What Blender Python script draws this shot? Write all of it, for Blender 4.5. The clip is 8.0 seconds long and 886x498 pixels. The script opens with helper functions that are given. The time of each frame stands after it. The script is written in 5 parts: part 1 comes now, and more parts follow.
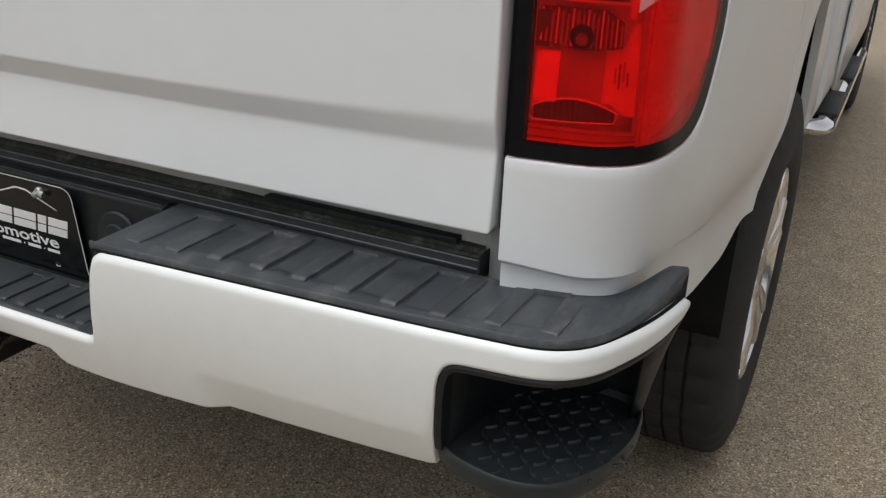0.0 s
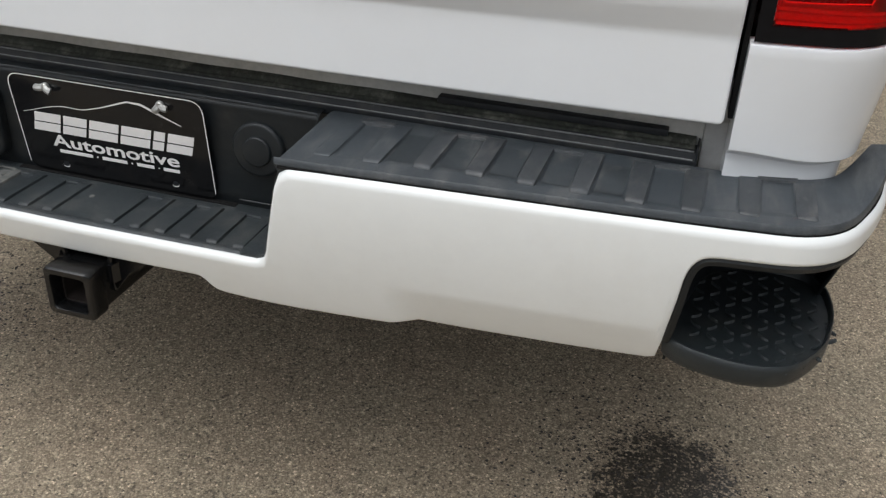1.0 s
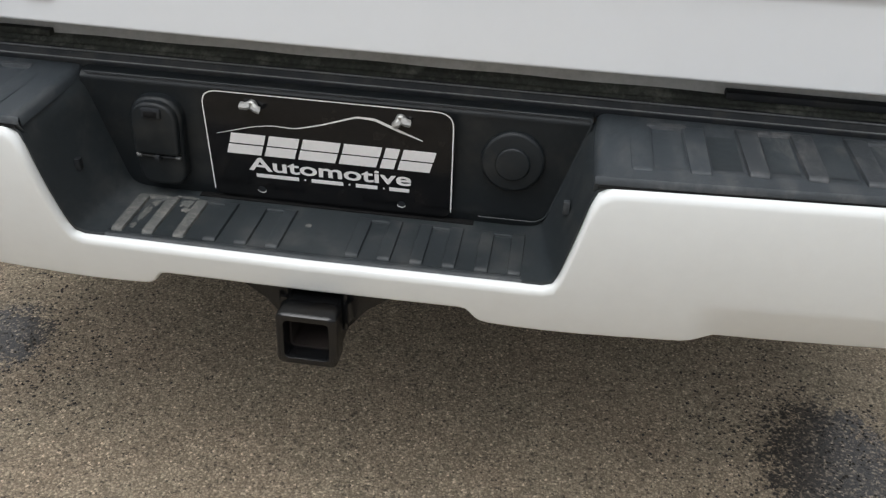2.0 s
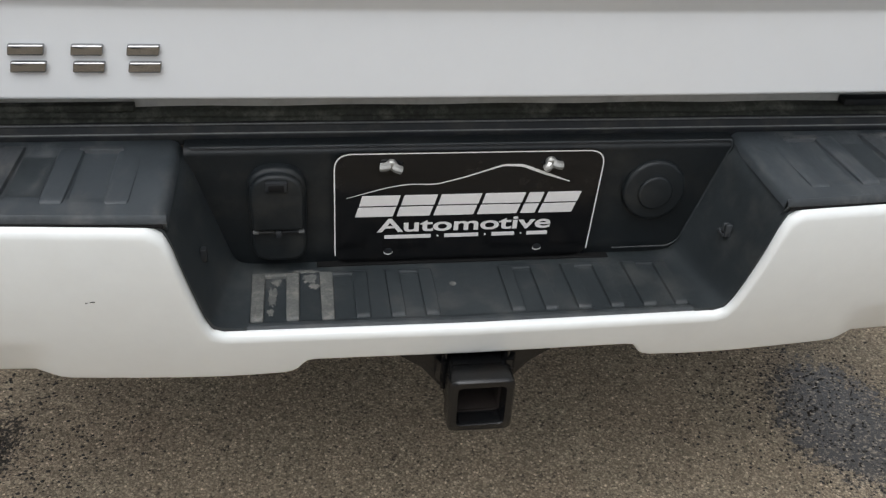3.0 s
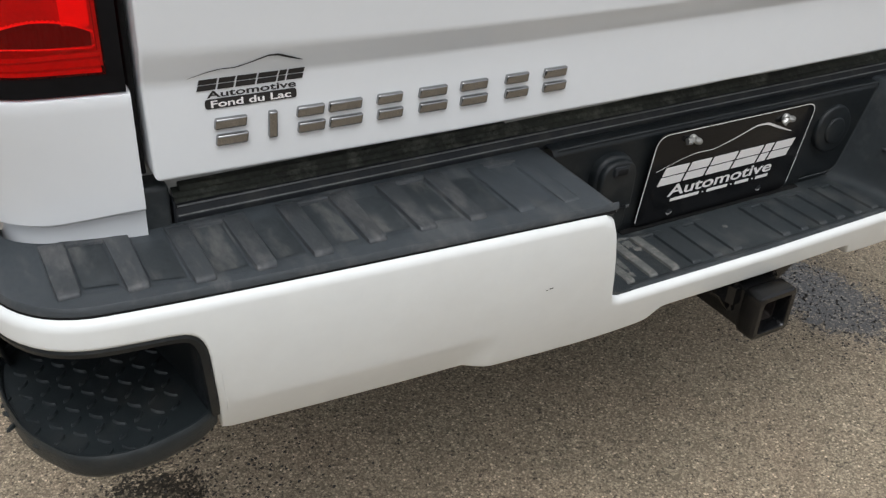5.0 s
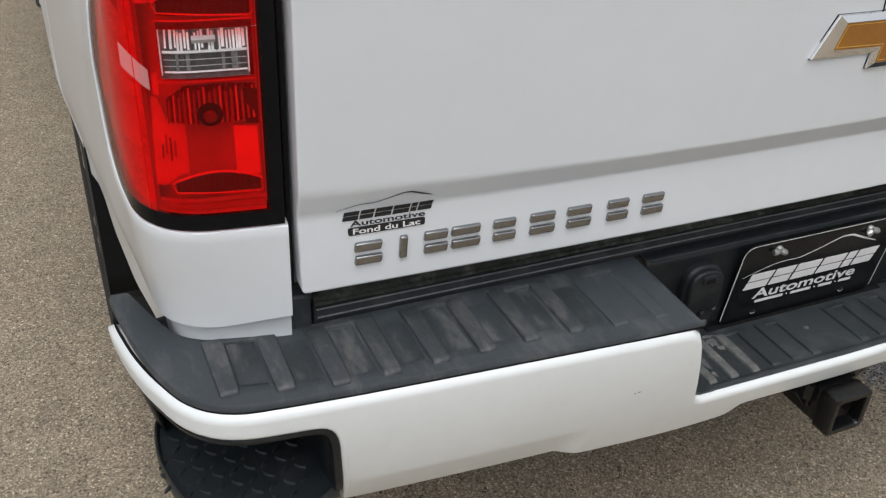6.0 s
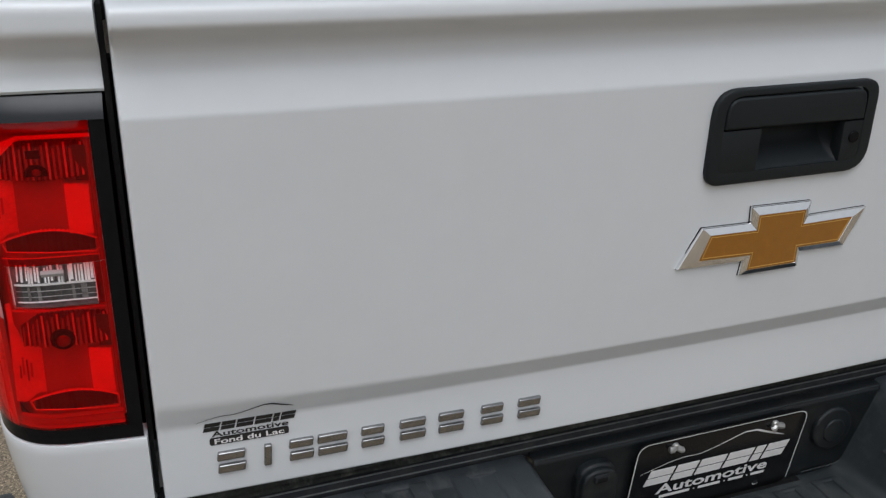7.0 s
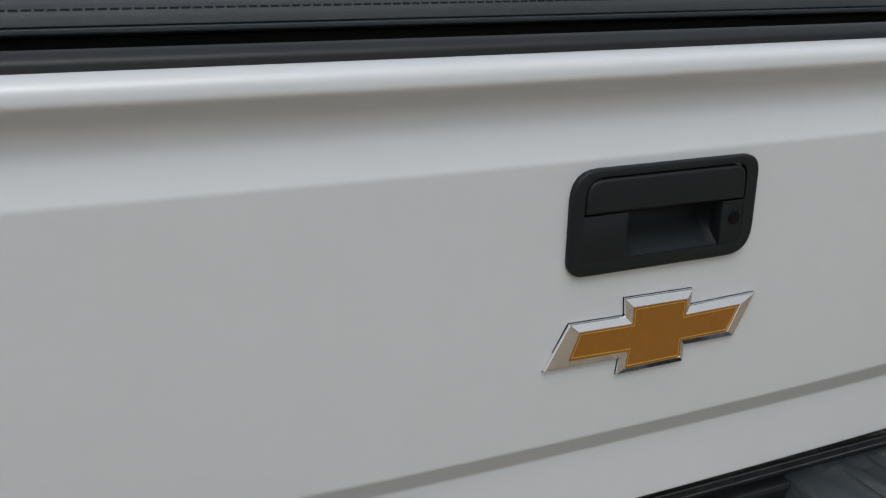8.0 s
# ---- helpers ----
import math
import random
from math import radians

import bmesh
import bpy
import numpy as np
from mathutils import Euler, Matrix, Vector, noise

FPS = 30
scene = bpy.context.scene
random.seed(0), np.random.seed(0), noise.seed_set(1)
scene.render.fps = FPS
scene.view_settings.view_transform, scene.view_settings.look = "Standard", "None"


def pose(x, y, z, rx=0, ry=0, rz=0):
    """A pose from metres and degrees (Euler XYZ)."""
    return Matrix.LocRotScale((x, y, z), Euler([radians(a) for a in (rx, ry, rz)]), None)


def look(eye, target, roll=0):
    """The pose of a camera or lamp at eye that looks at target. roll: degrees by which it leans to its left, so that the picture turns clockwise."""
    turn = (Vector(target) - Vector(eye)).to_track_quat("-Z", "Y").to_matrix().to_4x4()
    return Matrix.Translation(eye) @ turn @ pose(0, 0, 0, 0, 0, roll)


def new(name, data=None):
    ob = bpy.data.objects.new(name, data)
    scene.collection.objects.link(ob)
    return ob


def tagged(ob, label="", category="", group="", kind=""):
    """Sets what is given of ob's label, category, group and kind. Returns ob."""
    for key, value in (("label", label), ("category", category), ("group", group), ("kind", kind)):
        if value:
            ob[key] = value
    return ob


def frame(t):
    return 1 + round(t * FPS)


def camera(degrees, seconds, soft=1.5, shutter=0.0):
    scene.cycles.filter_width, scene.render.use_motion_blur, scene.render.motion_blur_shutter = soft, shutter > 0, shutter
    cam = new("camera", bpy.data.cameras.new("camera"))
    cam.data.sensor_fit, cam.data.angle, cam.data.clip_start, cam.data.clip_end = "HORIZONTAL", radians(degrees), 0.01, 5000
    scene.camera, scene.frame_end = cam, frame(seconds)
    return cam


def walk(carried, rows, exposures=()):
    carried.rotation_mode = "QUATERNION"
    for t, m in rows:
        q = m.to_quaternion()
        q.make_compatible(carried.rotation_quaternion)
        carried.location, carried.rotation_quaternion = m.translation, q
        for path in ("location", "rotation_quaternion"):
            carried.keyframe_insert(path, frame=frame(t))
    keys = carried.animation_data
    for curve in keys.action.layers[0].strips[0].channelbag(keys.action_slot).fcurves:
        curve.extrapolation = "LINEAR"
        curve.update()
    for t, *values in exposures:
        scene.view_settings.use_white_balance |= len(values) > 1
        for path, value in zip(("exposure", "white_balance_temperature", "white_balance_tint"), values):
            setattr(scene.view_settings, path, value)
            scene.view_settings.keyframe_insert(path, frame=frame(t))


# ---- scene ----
cam = camera(51.7, 8.0, soft=1.3)
PATH = [
    (0, (1.166, -0.885, 1.207), (0.364, 0.774, 0.431), 2.4),
    (0.3, (1.038, -0.949, 1.199), (0.326, 0.706, 0.332), 2.5),
    (0.5, (0.973, -0.972, 1.206), (0.33, 0.69, 0.298), 2.7),
    (1, (0.765, -1.003, 1.192), (0.292, 0.67, 0.204), 2.7),
    (1.5, (0.483, -0.977, 1.175), (0.162, 0.705, 0.142), 2.8),
    (2, (0.257, -0.976, 1.186), (0.062, 0.703, 0.117), 2.8),
    (2.2, (0.155, -0.979, 1.197), (0.036, 0.705, 0.125), 2.8),
    (3.3, (-0.278, -0.855, 1.205), (0.16, 0.772, 0.129), 3.7),
    (3.5, (-0.34, -0.838, 1.206), (0.186, 0.767, 0.135), 3.7),
    (4, (-0.539, -0.83, 1.229), (0.18, 0.707, 0.169), 3.6),
    (4.5, (-0.802, -0.829, 1.257), (0.056, 0.635, 0.199), 3.3),
    (4.7, (-0.877, -0.819, 1.251), (0.005, 0.631, 0.193), 3.4),
    (5.8, (-1.047, -0.828, 1.365), (-0.229, 0.667, 0.319), 4.1),
    (6, (-1.017, -0.839, 1.431), (-0.295, 0.692, 0.366), 3.2),
    (6.5, (-0.9, -0.891, 1.526), (-0.252, 0.753, 0.588), 2.0),
    (7, (-0.814, -0.909, 1.548), (-0.147, 0.785, 0.72), 1.8),
    (7.4, (-0.723, -0.921, 1.533), (-0.081, 0.822, 0.791), 0.4),
    (7.5, (-0.712, -0.906, 1.537), (-0.046, 0.828, 0.796), 0.6),
    (8, (-0.629, -0.828, 1.537), (0.135, 0.883, 0.838), 1.4),
]
EXPOSURES = [(0.0, 0.03, 6380, 10), (1.0, 0.22, 6300, 10), (2.0, 0.23, 6290, 10), (3.5, 0.15, 6270, 10), (4.5, 0.14, 6270, 10), (6.0, 0.11, 6220, 10), (6.5, -0.11, 6110, 10), (7.0, -0.29, 6130, 10), (7.5, -0.32, 6150, 10), (8.0, -0.36, 6230, 9)]
walk(cam, [(t, look(eye, target, roll)) for t, eye, target, roll in PATH], EXPOSURES)
SKY, SUN = 0.158, 0.95

# ---- world, sun, exposure ----
world = bpy.data.worlds.new("overcast_sky")
scene.world = world
world.use_nodes = True
wn = world.node_tree.nodes
wl = world.node_tree.links
sky = wn.new("ShaderNodeTexSky")
sky.sky_type, sky.sun_disc = "NISHITA", False
sky.sun_elevation, sky.sun_rotation = radians(65.1), radians(204.4)
sky.air_density, sky.dust_density, sky.ozone_density = 1.0, 4.0, 1.0
grey = wn.new("ShaderNodeHueSaturation")
grey.inputs["Saturation"].default_value = 0.12
wl.new(sky.outputs[0], grey.inputs["Color"])
wl.new(grey.outputs[0], wn["Background"].inputs["Color"])
wn["Background"].inputs["Strength"].default_value = SKY

sun = new("sun", bpy.data.lights.new("sun", "SUN"))
sun.data.energy, sun.data.angle, sun.data.color = SUN, radians(55), (1.0, 0.985, 0.965)
sun.matrix_world = look((-2.0, -4.4, 10.4), (0, 0, 0))


# ---- materials ----
def mat(name, color, rough=0.5, metal=0.0, coat=0.0, spec=0.5, vary=0.0, vary_scale=6.0, bump=0.0, bump_scale=200.0,
        dirt=None, dirt_amount=0.0, dirt_scale=9.0, rough_vary=0.0, dirt_stretch=None):
    """A principled surface with variation of colour at two scales, a film of dirt, and fine relief."""
    m = bpy.data.materials.new(name)
    m.use_nodes = True
    n, l = m.node_tree.nodes, m.node_tree.links
    b = n["Principled BSDF"]
    b.inputs["Base Color"].default_value = (*color, 1)
    b.inputs["Roughness"].default_value = rough
    b.inputs["Metallic"].default_value = metal
    b.inputs["Coat Weight"].default_value = coat
    b.inputs["Coat Roughness"].default_value = 0.04
    b.inputs["Specular IOR Level"].default_value = spec
    pos = n.new("ShaderNodeNewGeometry")
    colour = None

    def tex(scale, detail=4, rough_=0.6):
        t = n.new("ShaderNodeTexNoise")
        t.inputs["Scale"].default_value, t.inputs["Detail"].default_value = scale, detail
        t.inputs["Roughness"].default_value = rough_
        l.new(pos.outputs["Position"], t.inputs["Vector"])
        return t
    if vary:
        big, small = tex(vary_scale), tex(vary_scale * 14, 3)
        add = n.new("ShaderNodeMath")
        add.operation = "ADD"
        l.new(big.outputs["Fac"], add.inputs[0])
        l.new(small.outputs["Fac"], add.inputs[1])
        rng = n.new("ShaderNodeMapRange")
        rng.inputs["From Min"].default_value, rng.inputs["From Max"].default_value = 0.7, 1.3
        rng.inputs["To Min"].default_value, rng.inputs["To Max"].default_value = 1 - vary, 1 + vary
        l.new(add.outputs[0], rng.inputs["Value"])
        mul = n.new("ShaderNodeVectorMath")
        mul.operation = "SCALE"
        mul.inputs[0].default_value = color
        l.new(rng.outputs[0], mul.inputs["Scale"])
        colour = mul.outputs[0]
        if rough_vary:
            rr = n.new("ShaderNodeMapRange")
            rr.inputs["From Min"].default_value, rr.inputs["From Max"].default_value = 0.35, 0.65
            rr.inputs["To Min"].default_value, rr.inputs["To Max"].default_value = rough - rough_vary, rough + rough_vary
            l.new(big.outputs["Fac"], rr.inputs["Value"])
            l.new(rr.outputs[0], b.inputs["Roughness"])
    if dirt:
        d = tex(dirt_scale, 8, 0.7)
        if dirt_stretch:
            pull = n.new("ShaderNodeVectorMath")
            pull.operation = "MULTIPLY"
            pull.inputs[1].default_value = dirt_stretch
            l.new(pos.outputs["Position"], pull.inputs[0])
            l.new(pull.outputs[0], d.inputs["Vector"])
        dr = n.new("ShaderNodeMapRange")
        dr.inputs["From Min"].default_value, dr.inputs["From Max"].default_value = 0.5, 0.72
        dr.inputs["To Min"].default_value, dr.inputs["To Max"].default_value = 0.0, dirt_amount
        l.new(d.outputs["Fac"], dr.inputs["Value"])
        mix = n.new("ShaderNodeMix")
        mix.data_type = "RGBA"
        mix.inputs[6].default_value, mix.inputs[7].default_value = (*color, 1), (*dirt, 1)
        if colour:
            l.new(colour, mix.inputs[6])
        l.new(dr.outputs[0], mix.inputs[0])
        colour = mix.outputs[2]
    if colour:
        l.new(colour, b.inputs["Base Color"])
    if bump:
        t = tex(bump_scale, 3, 0.6)
        bp = n.new("ShaderNodeBump")
        bp.inputs["Strength"].default_value, bp.inputs["Distance"].default_value = bump, 0.001
        l.new(t.outputs["Fac"], bp.inputs["Height"])
        l.new(bp.outputs[0], b.inputs["Normal"])
    return m


PAINT = mat("white_paint", (0.632, 0.652, 0.667), 0.36, coat=0.6, spec=0.4, vary=0.015, vary_scale=2.0, bump=0.02, bump_scale=900, dirt=(0.6, 0.58, 0.54), dirt_amount=0.10, dirt_scale=3)
BUMPER_PAINT = mat("bumper_paint", (0.712, 0.732, 0.720), 0.40, coat=0.5, spec=0.4, vary=0.02, vary_scale=3.0, bump=0.03, bump_scale=700, dirt=(0.55, 0.52, 0.47), dirt_amount=0.14, dirt_scale=4)
SILL_PALE = mat("dusty_sill", (0.34, 0.345, 0.34), 0.5, vary=0.1, vary_scale=7, dirt=(0.16, 0.155, 0.13), dirt_amount=0.35, dirt_scale=14, bump=0.1, bump_scale=120)
SILL = mat("dirty_sill", (0.44, 0.44, 0.425), 0.5, vary=0.12, vary_scale=7, dirt=(0.17, 0.165, 0.14), dirt_amount=0.5, dirt_scale=14, bump=0.1, bump_scale=120)
GRIME = mat("grimy_rubber", (0.030, 0.033, 0.026), 0.8, vary=0.5, vary_scale=12, bump=0.5, bump_scale=180, dirt=(0.22, 0.22, 0.185), dirt_amount=0.55, dirt_scale=34)
# paler and more streaked than PAD, used on the pad tops
PAD_TOP = mat("paler_pad", (0.0362, 0.0432, 0.0489), 0.48, vary=0.16, vary_scale=9, bump=0.35, bump_scale=1400, dirt=(0.125, 0.126, 0.124), dirt_amount=0.65, dirt_scale=26, dirt_stretch=(1.0, 0.28, 1.0), rough_vary=0.10)
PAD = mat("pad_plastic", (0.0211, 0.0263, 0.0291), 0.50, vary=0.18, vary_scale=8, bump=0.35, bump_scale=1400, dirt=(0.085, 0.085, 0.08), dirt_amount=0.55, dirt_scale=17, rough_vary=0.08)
PAD_SCUFFED = mat("scuffed_pad_floor", (0.0282, 0.0338, 0.0376), 0.50, vary=0.3, vary_scale=11, bump=0.35, bump_scale=1400, dirt=(0.165, 0.160, 0.150), dirt_amount=0.85, dirt_scale=22, dirt_stretch=(1.0, 0.30, 1.0), rough_vary=0.12)
PAD_WORN = mat("worn_pad_plastic", (0.0376, 0.0423, 0.0461), 0.46, vary=0.25, vary_scale=14, bump=0.4, bump_scale=1200, dirt=(0.145, 0.14, 0.135), dirt_amount=0.70, dirt_scale=48, dirt_stretch=(1.0, 0.35, 1.0), rough_vary=0.10)
WORN = mat("worn_plastic", (0.090, 0.093, 0.088), 0.65, vary=0.35, vary_scale=30, bump=0.5, bump_scale=700, dirt=(0.22, 0.205, 0.18), dirt_amount=0.8, dirt_scale=60)
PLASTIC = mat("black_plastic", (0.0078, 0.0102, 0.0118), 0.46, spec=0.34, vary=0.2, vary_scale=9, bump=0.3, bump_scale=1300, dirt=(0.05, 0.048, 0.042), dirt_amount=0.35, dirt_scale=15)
STRIP = mat("strip_plastic", (0.0130, 0.0150, 0.0175), 0.58, spec=0.3, vary=0.2, vary_scale=9, bump=0.1, bump_scale=900, dirt=(0.06, 0.058, 0.048), dirt_amount=0.5, dirt_scale=22)
CRUMB = mat("wet_crumb", (0.017, 0.0125, 0.0085), 0.55, vary=0.4, vary_scale=40)
STEP_PLASTIC = mat("step_plastic", (0.0150, 0.0195, 0.0215), 0.42, spec=0.42, vary=0.2, vary_scale=9, bump=0.3, bump_scale=1300, dirt=(0.07, 0.068, 0.06), dirt_amount=0.4, dirt_scale=17)
STRIP_EDGE = mat("strip_edge", (0.11, 0.115, 0.115), 0.45, vary=0.35, vary_scale=18, dirt=(0.22, 0.22, 0.20), dirt_amount=0.6, dirt_scale=40)
HANDLE = mat("handle_plastic", (0.0068, 0.0096, 0.0114), 0.55, spec=0.34, vary=0.1, vary_scale=9, bump=0.25, bump_scale=1600)
GLOSS = mat("gloss_black", (0.006, 0.006, 0.007), 0.10, spec=0.10, vary=0.2)
# lighter copy of the gloss black: reflected sky put into the colour
SKYLIT_BLACK = mat("skylit_black", (0.012, 0.014, 0.017), 0.24, spec=0.34, vary=0.1)
PLATE = mat("plate_black", (0.005, 0.0053, 0.006), 0.22, spec=0.3, vary=0.3, dirt=(0.04, 0.035, 0.03), dirt_amount=0.25, dirt_scale=40)
VINYL_WHITE = mat("plate_white", (0.72, 0.71, 0.70), 0.35, vary=0.04, vary_scale=20)
VINYL_BLACK = mat("decal_black", (0.012, 0.012, 0.013), 0.3, vary=0.1)
CHROME = mat("chrome", (0.80, 0.80, 0.80), 0.05, metal=1.0, vary=0.03, vary_scale=12)
# chrome for the lettering bars, their dark reflections put into the base colour
CHROME_DIM = mat("dim_chrome", (0.30, 0.30, 0.30), 0.14, metal=1.0, vary=0.1, vary_scale=30)
GOLD = mat("gold_enamel", (0.40, 0.165, 0.012), 0.30, metal=0.55, coat=0.9, vary=0.12, vary_scale=60, bump=0.2, bump_scale=900)
GOLD_LIGHT = mat("gold_line", (0.70, 0.42, 0.10), 0.3, metal=0.6, vary=0.1, vary_scale=60)
STEEL = mat("hitch_steel", (0.0040, 0.0043, 0.0048), 0.24, spec=0.45, vary=0.3, vary_scale=15, bump=0.3, bump_scale=260, dirt=(0.03, 0.02, 0.013), dirt_amount=0.14, dirt_scale=26)
RUST = mat("rusty_steel", (0.012, 0.0075, 0.0055), 0.7, vary=0.5, vary_scale=25, bump=0.5, bump_scale=300)
ZINC = mat("zinc_screw", (0.42, 0.42, 0.40), 0.42, metal=0.8, vary=0.15, vary_scale=60)
RUBBER = mat("tyre_rubber", (0.024, 0.024, 0.023), 0.8, spec=0.3, vary=0.2, vary_scale=12, bump=0.3, bump_scale=300, dirt=(0.05, 0.045, 0.038), dirt_amount=0.45, dirt_scale=10)
ALLOY = mat("alloy", (0.72, 0.72, 0.72), 0.18, metal=1.0, vary=0.05)
LINER = mat("wheel_liner", (0.006, 0.006, 0.006), 0.9, spec=0.2, vary=0.3, vary_scale=10, bump=0.2, bump_scale=200)
UNDER = mat("underbody", (0.012, 0.011, 0.010), 0.8, vary=0.4, vary_scale=8, bump=0.3, bump_scale=90)
TONNEAU = mat("tonneau_vinyl", (0.024, 0.029, 0.033), 0.55, vary=0.15, vary_scale=7, bump=0.5, bump_scale=800)
RAIL = mat("rail_black", (0.0054, 0.0074, 0.0090), 0.5, vary=0.15, vary_scale=9, bump=0.2, bump_scale=1100)
GLASS_DARK = mat("tinted_glass", (0.01, 0.011, 0.012), 0.03, vary=0.1)
# greys from white to near black paint what the lamp's mirrors reflect
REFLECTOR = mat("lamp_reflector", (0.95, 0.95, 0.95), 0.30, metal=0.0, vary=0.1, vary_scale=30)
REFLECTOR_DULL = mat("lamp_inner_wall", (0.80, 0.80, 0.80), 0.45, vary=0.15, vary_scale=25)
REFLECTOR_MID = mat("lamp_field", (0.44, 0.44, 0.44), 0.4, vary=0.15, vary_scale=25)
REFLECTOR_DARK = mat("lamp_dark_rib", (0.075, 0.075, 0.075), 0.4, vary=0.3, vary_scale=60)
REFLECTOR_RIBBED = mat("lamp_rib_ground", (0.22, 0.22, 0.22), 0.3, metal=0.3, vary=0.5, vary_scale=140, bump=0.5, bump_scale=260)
REFLECTOR_SIDE = mat("lamp_side_field", (0.78, 0.78, 0.78), 0.4, vary=0.25, vary_scale=16)
BULB = mat("bulb_hole", (0.02, 0.02, 0.02), 0.4, vary=0.1)


def lens_material(name, tint, milk=0.05):
    """Clear or coloured lamp plastic: light goes straight through, tinted, and the skin shines."""
    m = bpy.data.materials.new(name)
    m.use_nodes = True
    n, l = m.node_tree.nodes, m.node_tree.links
    n.remove(n["Principled BSDF"])
    clear, shine, mix, fres = (n.new(k) for k in ("ShaderNodeBsdfTransparent", "ShaderNodeBsdfGlossy", "ShaderNodeMixShader", "ShaderNodeLayerWeight"))
    body, mix2 = n.new("ShaderNodeBsdfDiffuse"), n.new("ShaderNodeMixShader")
    clear.inputs["Color"].default_value = (*tint, 1)
    body.inputs["Color"].default_value = (tint[0] * 0.95, tint[1] * 0.95, tint[2] * 0.95, 1)
    mix2.inputs[0].default_value = milk
    shine.inputs["Roughness"].default_value = 0.03
    fres.inputs["Blend"].default_value = 0.5
    power, scale = n.new("ShaderNodeMath"), n.new("ShaderNodeMath")
    power.operation, scale.operation = "POWER", "MULTIPLY_ADD"
    power.inputs[1].default_value = 4.0
    scale.inputs[1].default_value, scale.inputs[2].default_value = 0.60, 0.022
    l.new(fres.outputs["Facing"], power.inputs[0])
    l.new(power.outputs[0], scale.inputs[0])
    l.new(clear.outputs[0], mix2.inputs[1])
    l.new(body.outputs[0], mix2.inputs[2])
    l.new(scale.outputs[0], mix.inputs[0])
    l.new(mix2.outputs[0], mix.inputs[1])
    l.new(shine.outputs[0], mix.inputs[2])
    l.new(mix.outputs[0], n["Material Output"].inputs["Surface"])
    return m


RED_LENS = lens_material("red_lens", (0.97, 0.003, 0.004), 0.025)
# milky pink that paints the sky reflected in a lens facet
GLEAM_LENS = lens_material("gleam_lens", (0.95, 0.42, 0.42), 0.50)
CLEAR_LENS = lens_material("clear_lens", (0.95, 0.95, 0.95), 0.004)


def asphalt():
    """Weathered asphalt: pale aggregate in a brown-grey binder, worn patches, two wet stains of irregular outline."""
    m = bpy.data.materials.new("asphalt")
    m.use_nodes = True
    n, l = m.node_tree.nodes, m.node_tree.links
    b = n["Principled BSDF"]
    pos = n.new("ShaderNodeNewGeometry").outputs["Position"]

    def noise_tex(scale, detail=5, rough=0.6):
        t = n.new("ShaderNodeTexNoise")
        t.inputs["Scale"].default_value, t.inputs["Detail"].default_value, t.inputs["Roughness"].default_value = scale, detail, rough
        l.new(pos, t.inputs["Vector"])
        return t.outputs["Fac"]

    def math_(op, a, c=None, clamp=False):
        t = n.new("ShaderNodeMath")
        t.operation, t.use_clamp = op, clamp
        for i, v in enumerate((a, c)):
            if v is None:
                continue
            if isinstance(v, (int, float)):
                t.inputs[i].default_value = v
            else:
                l.new(v, t.inputs[i])
        return t.outputs[0]

    def remap(v, a, c, d, e):
        t = n.new("ShaderNodeMapRange")
        for k, x in zip(("From Min", "From Max", "To Min", "To Max"), (a, c, d, e)):
            t.inputs[k].default_value = x
        l.new(v, t.inputs["Value"])
        return t.outputs[0]

    def cells(scale):
        t = n.new("ShaderNodeTexVoronoi")
        t.inputs["Scale"].default_value = scale
        l.new(bent, t.inputs["Vector"])
        return t

    # uneven outlines for the aggregate
    jig = n.new("ShaderNodeTexNoise")
    jig.inputs["Scale"].default_value, jig.inputs["Detail"].default_value = 330, 2
    l.new(pos, jig.inputs["Vector"])
    swing = n.new("ShaderNodeVectorMath")
    swing.operation = "MULTIPLY_ADD"
    swing.inputs[1].default_value, swing.inputs[2].default_value = (0.006, 0.006, 0.006), (-0.003, -0.003, -0.003)
    l.new(jig.outputs["Color"], swing.inputs[0])
    moved = n.new("ShaderNodeVectorMath")
    l.new(pos, moved.inputs[0])
    l.new(swing.outputs[0], moved.inputs[1])
    bent = moved.outputs[0]
    stones, grit = cells(235), cells(520)
    ramp = n.new("ShaderNodeValToRGB")
    sep = n.new("ShaderNodeSeparateColor")
    l.new(stones.outputs["Color"], sep.inputs[0])
    l.new(sep.outputs[0], ramp.inputs[0])
    cr = ramp.color_ramp
    cr.elements[0].color, cr.elements[1].color = (0.016, 0.013, 0.010, 1), (0.50, 0.42, 0.325, 1)
    for p, c in ((0.035, (0.03, 0.024, 0.018, 1)), (0.10, (0.118, 0.097, 0.073, 1)), (0.50, (0.182, 0.151, 0.114, 1)), (0.80, (0.245, 0.205, 0.157, 1)), (0.93, (0.30, 0.252, 0.193, 1))):
        cr.elements.new(p).color = c
    ramp2 = n.new("ShaderNodeValToRGB")
    sep2 = n.new("ShaderNodeSeparateColor")
    l.new(grit.outputs["Color"], sep2.inputs[0])
    l.new(sep2.outputs[1], ramp2.inputs[0])
    ramp2.color_ramp.elements[0].color, ramp2.color_ramp.elements[1].color = (0.05, 0.041, 0.030, 1), (0.33, 0.276, 0.212, 1)
    mix = n.new("ShaderNodeMix")
    mix.data_type = "RGBA"
    mix.inputs[0].default_value = 0.30
    l.new(ramp.outputs[0], mix.inputs[6])
    l.new(ramp2.outputs[0], mix.inputs[7])
    patch = remap(noise_tex(1.6, 6), 0.3, 0.7, 1.70, 1.92)
    mid = remap(noise_tex(11, 5), 0.3, 0.7, 0.88, 1.12)
    holes = cells(46)
    pick = n.new("ShaderNodeSeparateColor")
    l.new(holes.outputs["Color"], pick.inputs[0])
